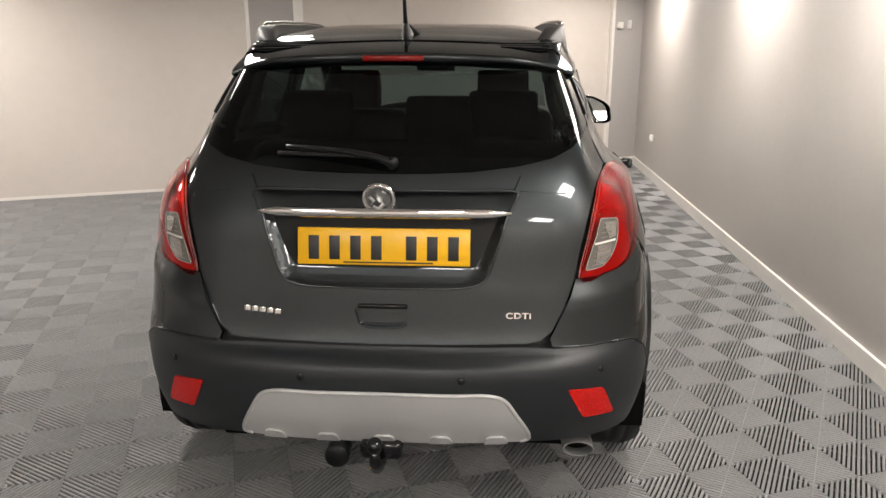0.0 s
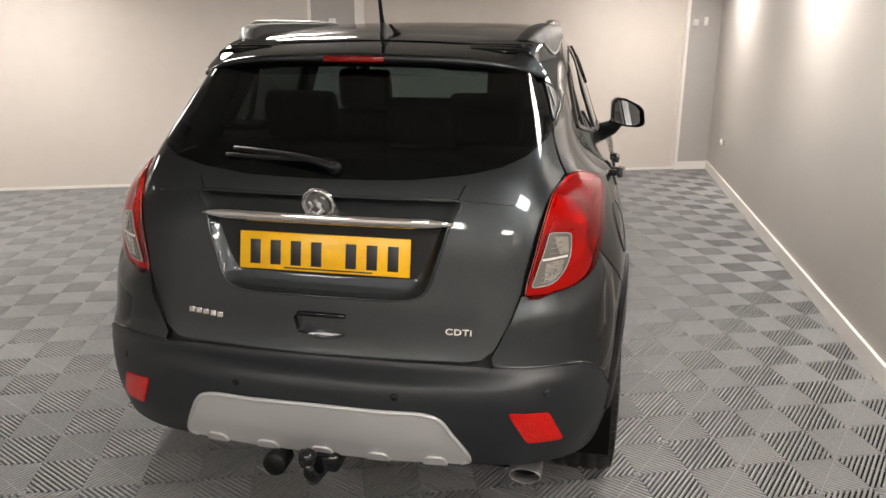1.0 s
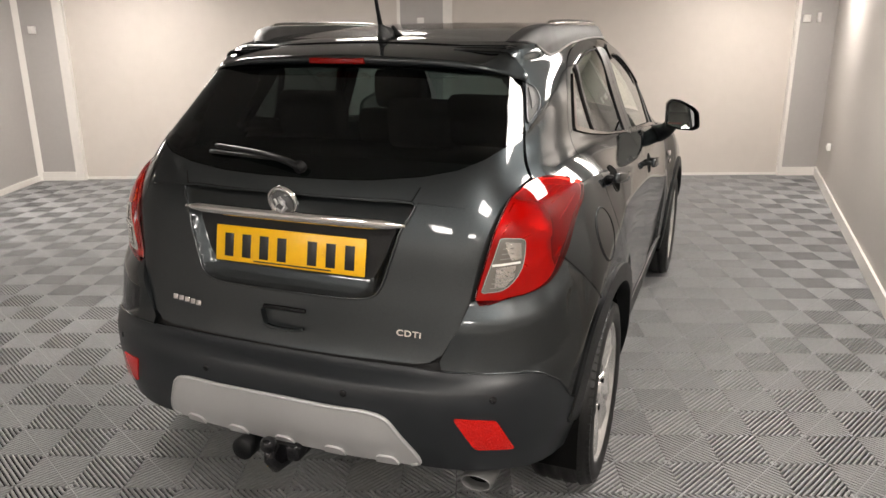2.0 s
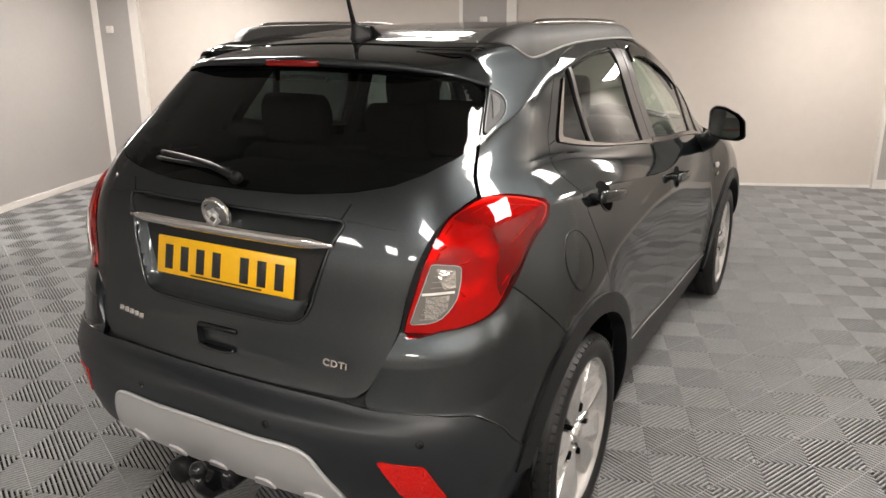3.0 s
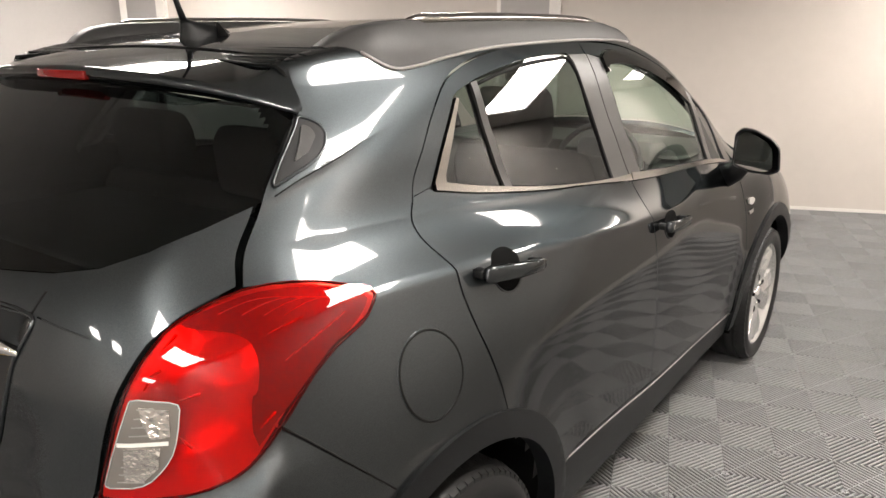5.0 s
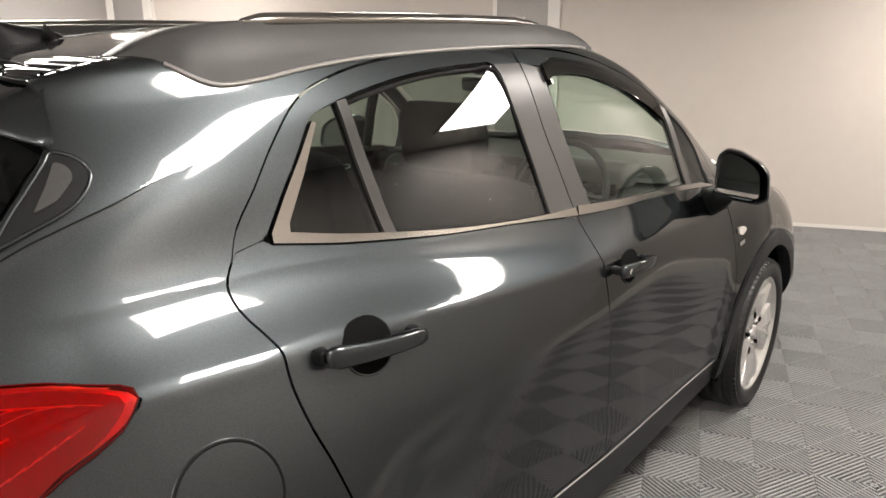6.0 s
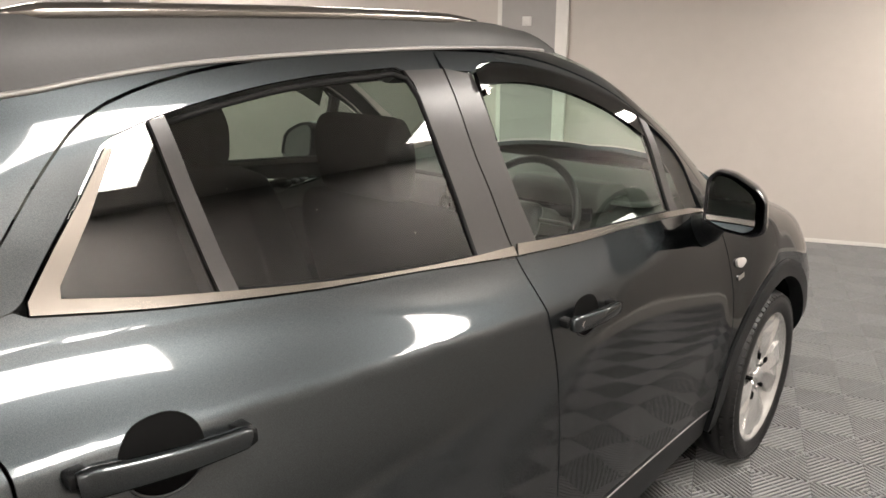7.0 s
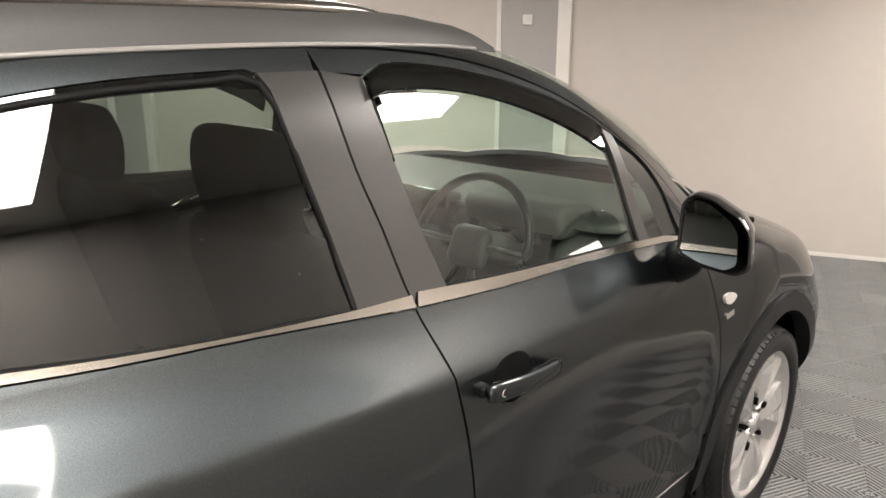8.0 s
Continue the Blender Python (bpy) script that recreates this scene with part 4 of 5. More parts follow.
# ---------------------------------------------------------------- inner shell, spoiler, rails, small exterior parts
def shell_faces():
    """Dark inner lining a little inside the skin: below the windows, under the roof and at the wide pillars."""
    inner = GRID - NORMALS * .028
    verts = [tuple(v) for v in inner.reshape(-1, 3)]
    faces = []
    for r in range(NV - 1):
        for c in range(NU - 1):
            x, y, z = GRID[r:r + 2, c:c + 2].reshape(-1, 3).mean(0)
            in_arch = min((y - HUB_R) ** 2, (y - HUB_F) ** 2) + (z - HUB_Z) ** 2 < .41 ** 2 and x > .45
            low = r < 57 and z < 1.17
            lid = r > 91
            pillar = 57 <= r <= 91 and ((.47 < y < .82 and x > .5) or (1.63 < y < 1.74 and x > .4))
            if (low or lid or pillar) and not in_arch:
                q = r * NU + c
                faces.append((q, q + 1, q + NU + 1, q + NU))
    n = len(verts)
    verts += [(-x, y, z) for x, y, z in verts]
    faces += [tuple(k + n for k in f)[::-1] for f in faces]
    return mesh_of("shell", verts, faces, True)


part("inner_shell", shell_faces(), LINING, car, "dark cabin lining")
# wheel housings and underbody
for y in (HUB_R, HUB_F):
    for s in (1, -1):
        ring = arc(y, HUB_Z, .405, -12, 192, 30)
        v = [(s * x, p, q) for x in (.855, .56) for p, q in ring]
        n = len(ring)
        f = [(k, k + 1, n + k + 1, n + k) for k in range(n - 1)] + [tuple(range(n, 2 * n))]
        part("wheel_housing", mesh_of("housing", v, f), DARK, car)
part("underbody", box_bm(-.60, .60, .16, 3.9, .215, .30, .02), DARK, car)

# roof spoiler
front_line = [(x, y, on_body("top", x, y)[0].z) for x, y in ((0, .602), (.20, .600), (.36, .592), (.46, .576), (.515, .556))] + [(.560, .534, 1.475), (.594, .521, 1.424)]
edge_top = [(0, .385, 1.496), (.20, .388, 1.491), (.36, .40, 1.483), (.47, .43, 1.467), (.525, .46, 1.451), (.562, .488, 1.437), (.592, .517, 1.423)]
edge_low = [(0, .390, 1.474), (.20, .393, 1.470), (.36, .406, 1.464), (.47, .435, 1.453), (.522, .465, 1.441), (.557, .491, 1.430), (.588, .519, 1.418)]
under = [(0, .45, 1.456), (.20, .455, 1.453), (.36, .465, 1.447), (.46, .48, 1.437), (.505, .498, 1.428), (.545, .512, 1.421), (.582, .526, 1.413)]
t = np.linspace(0, 6, 37)
rows = []
for line in (front_line, edge_top, edge_low, under):
    rows.append(spline(line, t, mirror=True))
full = []
front_mid = (rows[0] * .5 + rows[1] * .5) + np.array([0, 0, .004])
near_edge = rows[1] * .93 + rows[0] * .07 + np.array([0, 0, .002])
for r in (rows[0], front_mid, near_edge, rows[1], rows[1] * .5 + rows[2] * .5 + np.array([0, -.003, 0]), rows[2], rows[3]):
    r = r.copy()
    r[0, 0] = 0
    full.append(np.vstack([r[:0:-1] * np.array([-1, 1, 1]), r]))
full = np.array(full)
m, n = full.shape[:2]
faces = [(i * n + j, i * n + j + 1, (i + 1) * n + j + 1, (i + 1) * n + j) for i in range(m - 1) for j in range(n - 1)]
bm = bmesh.new()
bm.from_mesh(mesh_of("spoiler", full.reshape(-1, 3), faces, True))
bmesh.ops.recalc_face_normals(bm, faces=bm.faces[:])
spoiler = part("roof_spoiler", bm, PAINT, car, "painted roof spoiler over the rear screen")
part("brake_light", box_bm(-.106, .094, .378, .398, 1.472, 1.491, .004), RED_DEEP, spoiler, "dark red high-level brake light")
for s in (1, -1):
    fin_edge = curve2([(.520, 1.412), (.540, 1.407), (.555, 1.395), (.557, 1.382), (.545, 1.363), (.526, 1.347), (.502, 1.334), (.454, 1.316), (.415, 1.303), (.440, 1.334), (.476, 1.369), (.506, 1.398)], 4, True)
    fin = part("screen_fin", panel_mesh("side", fin_edge, .015, .003, .006, mirrored=s < 0), PLASTIC, car, "dark satin fin beside the rear screen")
    fin_rim = []
    for p, q in fin_edge:
        v, n = on_body("side", p, q)
        fin_rim.append((s * (v.x + n.x * .003), v.y + n.y * .003, v.z + n.z * .003))
    part("fin_rim", tube(fin_rim, .0032, 8, closed=True), PAINT, fin)
    part("fin_insert", panel_mesh("side", rounded([(.519, 1.400), (.533, 1.392), (.534, 1.378), (.505, 1.352), (.470, 1.338), (.494, 1.366)], .006), .02, .006, .003, mirrored=s < 0), RAIL, fin, "grey insert in the fin")

# roof rails: sculpted feet with a bright bar
for s in (1, -1):
    ys = [.665, .72, .79, .87, .96, 1.1, 1.35, 1.65, 1.85, 2.0, 2.12, 2.22]
    hs = [1.552, 1.570, 1.586, 1.594, 1.597, 1.600, 1.603, 1.602, 1.597, 1.583, 1.567, 1.549]
    xo = [.52, .565, .592, .602, .604, .602, .598, .592, .586, .575, .558, .535]
    xi = [.47, .485, .50, .515, .52, .522, .522, .52, .515, .51, .50, .51]
    verts = []
    for y, h, a, b in zip(ys, hs, xo, xi):
        za, zb = on_body("top", a, y)[0].z, on_body("top", b, y)[0].z
        top = h if .7 < y < 2.1 else max(za, zb) + (.012 if y == 2.12 else .001)
        lean = min(1, max(0, (top - za) / .04))
        ta, tb = a - .02 * lean, b + .008 * lean
        for x, z in ((a, za - .004), (a - .006, za + .3 * (top - za)), (ta, top - .004), (ta - .008, top), (tb + .008, top), (tb, top - .005), (b, zb - .004)):
            verts.append((s * x, y, z))
    k = 7
    faces = [(i * k + j, i * k + j + 1, (i + 1) * k + j + 1, (i + 1) * k + j) for i in range(len(ys) - 1) for j in range(k - 1)]
    bm = bmesh.new()
    bm.from_mesh(mesh_of("rail", verts, faces, True))
    bmesh.ops.recalc_face_normals(bm, faces=bm.faces[:])
    bmesh.ops.subdivide_edges(bm, edges=[e for e in bm.edges if abs(e.verts[0].co.y - e.verts[1].co.y) > .02], cuts=3, smooth=1.0)
    for f in bm.faces:
        f.smooth = True
    rail = part("roof_rail", bm, RAIL, car, "dark roof rail foot with a satin silver bar")
    foot = []
    for y, a in zip(ys[1:-1], xo[1:-1]):
        foot.append((s * (a + .002), y, on_body("top", a, y)[0].z + .001))
    foot = [tuple(p) for p in spline(foot, np.linspace(0, len(foot) - 1, 40))]
    part("rail_edge", tube(foot, .004, 8), EDGE_PALE, rail)
    path = []
    for y, h, a in zip(ys, hs, xo):
        if .85 < y < 1.95:
            path.append((s * (a - .032), y, h - .001))
    path = [tuple(p) for p in spline(path, np.linspace(0, len(path) - 1, 30))]
    part("rail_bar", tube(path, [.017 * min(1, .35 + min(k, 29 - k) / 4) for k in range(30)], 12, flat=.8), SATIN_CHROME, rail, "satin silver bar")

# seam between roof and spoiler
seam = [(x, y, on_body("top", x, y)[0].z + .0012) for x, y in [(x, float(np.interp(abs(x), (0, .20, .36, .46, .515), (.602, .600, .592, .576, .556)))) for x in np.linspace(-.51, .51, 41)]]
part("roof_seam", tube(seam, .0028, 6), SEAL, car)
for s in (1, -1):
    seam = []
    for p, q in GAP:
        if 1.415 < q < 1.516:
            v, n = on_body("side", p, q)
            seam.append((s * (v.x + n.x * .002), v.y + n.y * .002, v.z + n.z * .002))
    part("spoiler_seam", tube(seam, .0032, 6), SEAL, car)
# aerial
fin = []
for z, w, y0, y1 in ((1.542, .024, .680, .838), (1.552, .022, .683, .826), (1.568, .017, .688, .79), (1.582, .0125, .690, .744), (1.597, .009, .690, .714)):
    for a in range(20):
        w_ = 2 * math.pi * a / 20
        nose = max(0, math.sin(w_))
        y = (y0 + y1) / 2 + (y1 - y0) / 2 * math.sin(w_)
        fin.append((w * math.cos(w_) * (1 - .45 * nose), y, z + (y - .69) * .17 * (1 if z < 1.59 else 0)))
faces = [(i * 20 + j, i * 20 + (j + 1) % 20, (i + 1) * 20 + (j + 1) % 20, (i + 1) * 20 + j) for i in range(4) for j in range(20)] + [tuple(range(80, 100))]
aerial = part("aerial", mesh_of("aerial", fin, faces, True), PLASTIC, car, "short black roof aerial")
part("mast", tube([(0, .704, 1.585), (0, .690, 1.625), (0, .66, 1.71), (0, .60, 1.84)], [.0095, .0075, .006, .005], 10), PLASTIC, aerial)

# tailgate furniture
for x in (-.226, -.163, -.100, -.037, .068, .131, .194):
    part("number_bar", moved(box_bm(x, x + .032, -.0045, -.0028, -.040, .032, .001), pose(0, .030, .945, -11)), INK, plate)
part("plate_line", moved(box_bm(-.12, .15, -.0038, -.0029, -.050, -.0455), pose(0, .030, .945, -11)), INK, plate)
part("plate_screw", moved(box_bm(.118, .126, -.0055, -.0028, -.006, .002, .002), pose(0, .030, .945, -11)), YELLOW, plate)
strip_path = [(x, on_body("rear", x, 1.0475)[0].y - .006, 1.0475) for x in np.linspace(-.38, .38, 25)]
part("chrome_strip", tube(strip_path, [.0085 * min(1, .3 + min(k, 24 - k) / 3) for k in range(25)], 12, flat=1.85), CHROME, tailgate, "polished chrome strip over the number plate")
# round badge
badge = part("badge_ring", moved(lathe([(.0, .0), (.004, .034), (.004, .036), (.010, .040), (.014, .045), (.010, .0495), (.0, .050)], 40), pose(-.011, .040, 1.091, 0, 0, 0) @ Matrix.Rotation(radians(-90), 4, "Z") @ Matrix.Rotation(radians(14), 4, "Y")), CHROME, tailgate, "round chrome maker's badge")
part("badge_field", moved(lathe([(.006, .0), (.0065, .036)], 40), pose(-.011, .040, 1.091, 0, 0, 0) @ Matrix.Rotation(radians(-90), 4, "Z") @ Matrix.Rotation(radians(14), 4, "Y")), ALLOY_DARK, tailgate)
mark = tube([(.024, 0, .018), (.004, 0, .026), (-.010, 0, .010), (.006, 0, -.004), (.016, 0, -.016), (0, 0, -.030), (-.016, 0, -.022)], [.006, .008, .008, .009, .008, .006, .004], 8)
mark2 = tube([(-.026, 0, .006), (-.014, 0, -.006), (-.022, 0, -.018)], [.004, .006, .004], 8)
bm = bmesh.new()
bm.from_mesh(mark)
bm.from_mesh(mark2)
part("badge_mark", moved(bm, pose(-.011, .029, 1.091, -14)), SILVER, tailgate, "plain curled chrome figure")
# small bright marks either side: plain bars on one side, letters on the other
def on_gate(x, z, lift=.003):
    v, n = on_body("rear", x, z)
    return v + Vector((0, -lift, 0))


for k, x in enumerate((-.428, -.404, -.380, -.356, -.332)):
    v = on_gate(x + .009, .753 - k * .002)
    part("name_bar", moved(box_bm(-.0095, .0095, -.002, .004, -.0085, .0085, .001), pose(v.x, v.y, v.z, -12)), CHROME, tailgate)
text = bpy.data.curves.new("letters", "FONT")
text.body, text.size, text.extrude, text.space_character = "CDTi", .027, .003, 1.12
text.offset = .0008
holder = bpy.data.objects.new("letters", text)
scene.collection.objects.link(holder)
bpy.context.view_layer.update()
me = bpy.data.meshes.new_from_object(holder.evaluated_get(bpy.context.evaluated_depsgraph_get()))
bpy.data.objects.remove(holder)
v = on_gate(.368, .738)
me.transform(pose(v.x, v.y, v.z, 78, 0, 2) @ Matrix.Diagonal((1.15, .9, 1, 1)))
part("trim_letters", me, CHROME, tailgate, "small chrome letters")
# handle recess lip
part("tailgate_handle", moved(box_bm(-.075, .075, -.012, .01, -.007, .007, .005), pose(0, on_body("rear", 0, .768)[0].y + .004, .771)), GLOSS_BLACK, tailgate, "black release handle in its hollow")
part("handle_hollow", panel_mesh("rear", [(p * 1.04, .738 + (q - .738) * 1.05) for p, q in GRIP], .03, -.024, 0), PAINT, tailgate, "hollow under the release handle")
lip = [(x, on_body("rear", x, .706)[0].y - .003 + .02 * (abs(x) / .07) ** 6 * 0, .707 + .012 * (abs(x) / .07) ** 4) for x in np.linspace(-.068, .068, 15)]
part("handle_lip", tube(lip, .0045, 8), PAINT, tailgate)
# rear wiper
def on_screen(x, z, lift):
    v, n = on_body("rear", x, z)
    return v + n * lift


arm = [on_screen(.02, 1.178, .018), on_screen(-.02, 1.186, .03), on_screen(-.10, 1.198, .03), on_screen(-.20, 1.208, .026), on_screen(-.30, 1.215, .022)]
arm = [tuple(p) for p in spline([tuple(a) for a in arm], np.linspace(0, 4, 20))]
wiper = part("rear_wiper", tube(arm, [.016 - .007 * k / 19 for k in range(20)], 10, flat=.7), PLASTIC, tailgate, "black rear wiper arm")
v = on_screen(.022, 1.176, .008)
part("pivot_cap", moved(lathe([(.0, .0), (.004, .012), (-.01, .019), (-.02, .020)], 20), pose(v.x, v.y - .012, v.z) @ Matrix.Rotation(radians(-90), 4, "Z") @ Matrix.Rotation(radians(30), 4, "Y")), PLASTIC, tailgate)
blade = [tuple(on_screen(x, 1.197 + .05 * (-x - .02) * .5, .008)) for x in np.linspace(-.02, -.33, 12)]
part("wiper_blade", tube(blade, .006, 6), RUBBER, tailgate)
# line under the screen
line = [(-.405, 1.150), (-.388, 1.114)] + [(x, 1.112) for x in np.linspace(-.37, .37, 21)] + [(.388, 1.114), (.405, 1.150)]
line = [tuple(on_body("rear", x, z)[0] + Vector((0, -.0002, 0))) for x, z in line]
part("crease_line", tube(line, .0024, 6), SEAL, tailgate)
line = [tuple(on_body("rear", x, 1.1085)[0] + Vector((0, -.0006, 0))) for x in np.linspace(-.37, .37, 21)]
part("crease_lip", tube(line, .0018, 6), PAINT, tailgate)

for s in (1, -1):
    line = []
    for k in range(9):
        v, n = on_body("rear", s * (.405 + .017 * k), 1.110 - .0012 * k)
        line.append(tuple(v - n * .0006))
    part("crease_lip", tube(line, [.0018 for k in range(9)], 8), PAINT, tailgate)

# bumper furniture
for x in (-.66, -.24, .24, .66):
    v, n = on_body("rear", x, .575 if abs(x) < .5 else .585)
    q = n.to_track_quat("X", "Z").to_matrix().to_4x4()
    part("parking_sensor", moved(lathe([(.004, 0), (.0045, .009), (.003, .0105), (-.002, .011)], 20), Matrix.Translation(v) @ q), GLOSS_BLACK, car, "round black parking sensor")
for x in (-.345, -.175, 0, .175, .345):
    v, n = on_body("rear", x, .365)
    w = .030
    pts = [(x - w - .006, .345), (x + w + .006, .345), (x + w, .368), (x + w - .012, .376), (x - w + .012, .376), (x - w, .368)]
    part("skid_notch", panel_mesh("rear", pts, .05, .019, .012), SILVER, car, "raised notch on the skid plate")
part("valance", panel_mesh("rear", symmetric([(0, .333), (.5, .335), (.60, .34), (.55, .30), (.3, .285), (0, .285)]), .04, -.03, .05), PLASTIC, car)
# exhaust and tow bar
bm = lathe([(-.16, .026), (.0, .026), (.004, .028), (0, .030), (-.16, .030)], 24)
moved(bm, Matrix.Rotation(radians(-90), 4, "Z"))
moved(bm, Matrix.Diagonal((1.65, 1, .85, 1)))
pipe = part("exhaust_tip", moved(bm, pose(.606, .01, .298)), ALLOY_DARK, car, "oval chrome exhaust tip")
part("pipe_bore", moved(lathe([(-.02, 0), (-.02, .026)], 20), pose(.606, .03, .298) @ Matrix.Diagonal((1.6, 1, .85, 1)) @ Matrix.Rotation(radians(-90), 4, "Z")), DARK, pipe)
tow = part("tow_bar", tube([(-.02, .12, .27), (-.02, .0, .265), (-.02, -.09, .275), (-.02, -.115, .31), (-.02, -.118, .345)], [.026, .026, .024, .019, .014], 14), GLOSS_BLACK, car, "black detachable tow bar with ball")
bm = bmesh.new()
bmesh.ops.create_uvsphere(bm, u_segments=20, v_segments=12, radius=.026)
for f in bm.faces:
    f.smooth = True
part("tow_ball", moved(bm, pose(-.02, -.118, .362)), GLOSS_BLACK, tow)
part("tow_bracket", box_bm(-.075, .055, -.075, .02, .285, .345, .014), GLOSS_BLACK, tow)
part("tow_socket", moved(lathe([(-.035, .0), (-.035, .036), (.03, .038), (.035, .034), (.035, 0)], 24), pose(-.145, -.055, .30) @ Matrix.Rotation(radians(-90), 4, "Z")), PLASTIC, tow, "round electric socket")
part("tow_label", moved(box_bm(-.016, .016, -.002, .002, -.012, .012), pose(-.022, -.104, .288, -20)), YELLOW, tow, "small yellow sticker")
both("splash_guard", "side", [(2.795, .48), (2.835, .40), (2.86, .20), (2.79, .165), (2.765, .20), (2.755, .36)], PLASTIC, car, "black front mud flap", lift=-.02, step=.04)

# door handles
def door_handle(y0, y1, z0, z1, key):
    ym, zm = (y0 + y1) / 2, (z0 + z1) / 2
    for mirrored in (False, True):
        s = -1 if mirrored else 1
        cy, cz = ym + .0, zm - .007
        oval = [(cy + .056 * math.copysign(abs(math.cos(a)) ** .8, math.cos(a)), cz + .045 * math.copysign(abs(math.sin(a)) ** .8, math.sin(a))) for a in (math.pi * k / 16 for k in range(32))]
        # flat disc on the skin: its black colour paints the hollow's shade
        cup = part("handle_cup_shade", panel_mesh("side", oval, .02, .0012, .002, mirrored=mirrored), DARK, car, "flat black oval for the shade in the hollow behind the door handle")
        lip = []
        for a in np.linspace(-175, -5, 18):
            v, n = on_body("side", cy + .057 * math.cos(radians(a)), cz + .046 * math.sin(radians(a)))
            lip.append((s * (v.x + n.x * .001), v.y, v.z + n.z * .001))
        part("cup_lip", tube(lip, .0022, 8), PAINT, cup)
        verts, k = [], 12
        st = np.linspace(0, 1, 15)
        for u in st:
            y, z = y0 + (y1 - y0) * u, z0 + (z1 - z0) * u
            v, n = on_body("side", y, z)
            out = .030 + .008 * math.sin(math.pi * u)
            h = .020 - .005 * u
            t_ = .010
            for a in range(k):
                w = 2 * math.pi * a / k
                e = 1.0 if 0 < u < 1 else .75
                verts.append((s * (v.x + out + t_ * e * math.copysign(abs(math.cos(w)) ** .5, math.cos(w))), y, z + h * e * math.copysign(abs(math.sin(w)) ** .5, math.sin(w))))
        faces = [(i * k + j, i * k + (j + 1) % k, (i + 1) * k + (j + 1) % k, (i + 1) * k + j) for i in range(14) for j in range(k)] + [tuple(range(k)), tuple(range(14 * k, 15 * k))]
        bm = bmesh.new()
        bm.from_mesh(mesh_of("handle", verts, faces, True))
        bmesh.ops.recalc_face_normals(bm, faces=bm.faces[:])
        h = part("door_handle", bm, PAINT, car, "painted bar door handle")
        for u in (0.03, .97):
            y, z = y0 + (y1 - y0) * u, z0 + (z1 - z0) * u
            v, n = on_body("side", y, z)
            part("handle_foot", box_bm(min(s * (v.x - .005), s * (v.x + .022)), max(s * (v.x - .005), s * (v.x + .022)), y - .012, y + .012, z - .010, z + .010, .004), PLASTIC, h)
        if key and not mirrored:
            y, z = y0 + .028, z0 - .003
            v, n = on_body("side", y, z)
            part("key_barrel", moved(lathe([(0, 0), (.001, .008), (-.004, .009)], 18), Matrix.Translation((v.x + .042, y, z))), CHROME, h)


door_handle(.777, 1.000, 1.081, 1.054, False)
door_handle(1.802, 2.015, .966, .951, True)

# side indicator with mark below
part("side_indicator", panel_mesh("side", curve2([(2.835, .868), (2.875, .872), (2.895, .858), (2.865, .842), (2.838, .85)], 4, True), .03, .008, .01), CLEAR, car, "clear side indicator")
part("side_mark", panel_mesh("side", [(2.845, .815), (2.885, .822), (2.885, .806), (2.845, .80)], .03, .004, .005), CHROME, car)

# wind deflectors over the front windows
low_edge = curve2([(1.748, 1.452), (1.80, 1.463), (1.975, 1.452), (2.162, 1.408), (2.33, 1.345), (2.43, 1.292)], 4)
top_edge = [p for p in fw_top if p[0] < 2.47]
DEFLECT = pane("deflector_smoke", (.03, .03, .03), 1.5)
both("wind_deflector", "side", strip([(1.75, 1.487)] + top_edge[1:], low_edge), DEFLECT, car, "smoked plastic wind deflector", step=.05, lift=.012, depth=.010)
both("deflector_clip", "side", [(1.764, 1.455), (1.774, 1.456), (1.774, 1.444), (1.765, 1.443)], SATIN_CHROME, car, step=.05, lift=.010)

# door mirrors
def mirror(s):
    back = rounded([(.858, 1.184), (.884, 1.208), (.932, 1.203), (1.002, 1.171), (1.031, 1.142), (1.041, 1.062), (1.008, 1.043), (.93, 1.046), (.862, 1.064)], .014, 4)
    n = len(back)
    cx, cz = .945, 1.12
    verts = []
    lean = lambda x, z: -.08 * (x - cx) + .11 * (z - cz)
    for d, k in ((0, .90), (-.008, .94), (-.010, .985), (-.004, 1.01), (.03, 1.02), (.07, .97), (.105, .80), (.125, .45)):
        verts += [(s * (cx + (x - cx) * k - .05 * (d / .13) * .6), 2.51 + d + lean(x, z), cz + (z - cz) * k) for x, z in back]
    rings = 8
    faces = [(i * n + j, i * n + (j + 1) % n, (i + 1) * n + (j + 1) % n, (i + 1) * n + j) for i in range(rings - 1) for j in range(n)] + [tuple(range((rings - 1) * n, rings * n))]
    bm = bmesh.new()
    bm.from_mesh(mesh_of("mirror", verts, faces, True))
    bmesh.ops.recalc_face_normals(bm, faces=bm.faces[:])
    m = part("door_mirror", bm, GLOSS_BLACK, car, "black-backed door mirror")
    g = [(s * (cx - .008 + (x - cx) * .80), 2.502 - .13 * (x - cx) + .13 * (z - cz), cz + (z - cz) * .86) for x, z in back]
    face = tuple(range(n))
    part("mirror_glass", mesh_of("glass", g, [face if s > 0 else face[::-1]]), MIRROR, m, "mirror glass")
    part("mirror_arm", tube([(s * .765, 2.66, .985), (s * .81, 2.63, 1.0), (s * .86, 2.585, 1.03), (s * .895, 2.56, 1.075)], [.05, .04, .034, .03], 12, flat=1.3), PLASTIC, m)
    part("mirror_foot", box_bm(min(s * .74, s * .79), max(s * .74, s * .79), 2.58, 2.73, .945, 1.035, .015), PLASTIC, m)


mirror(1)
mirror(-1)


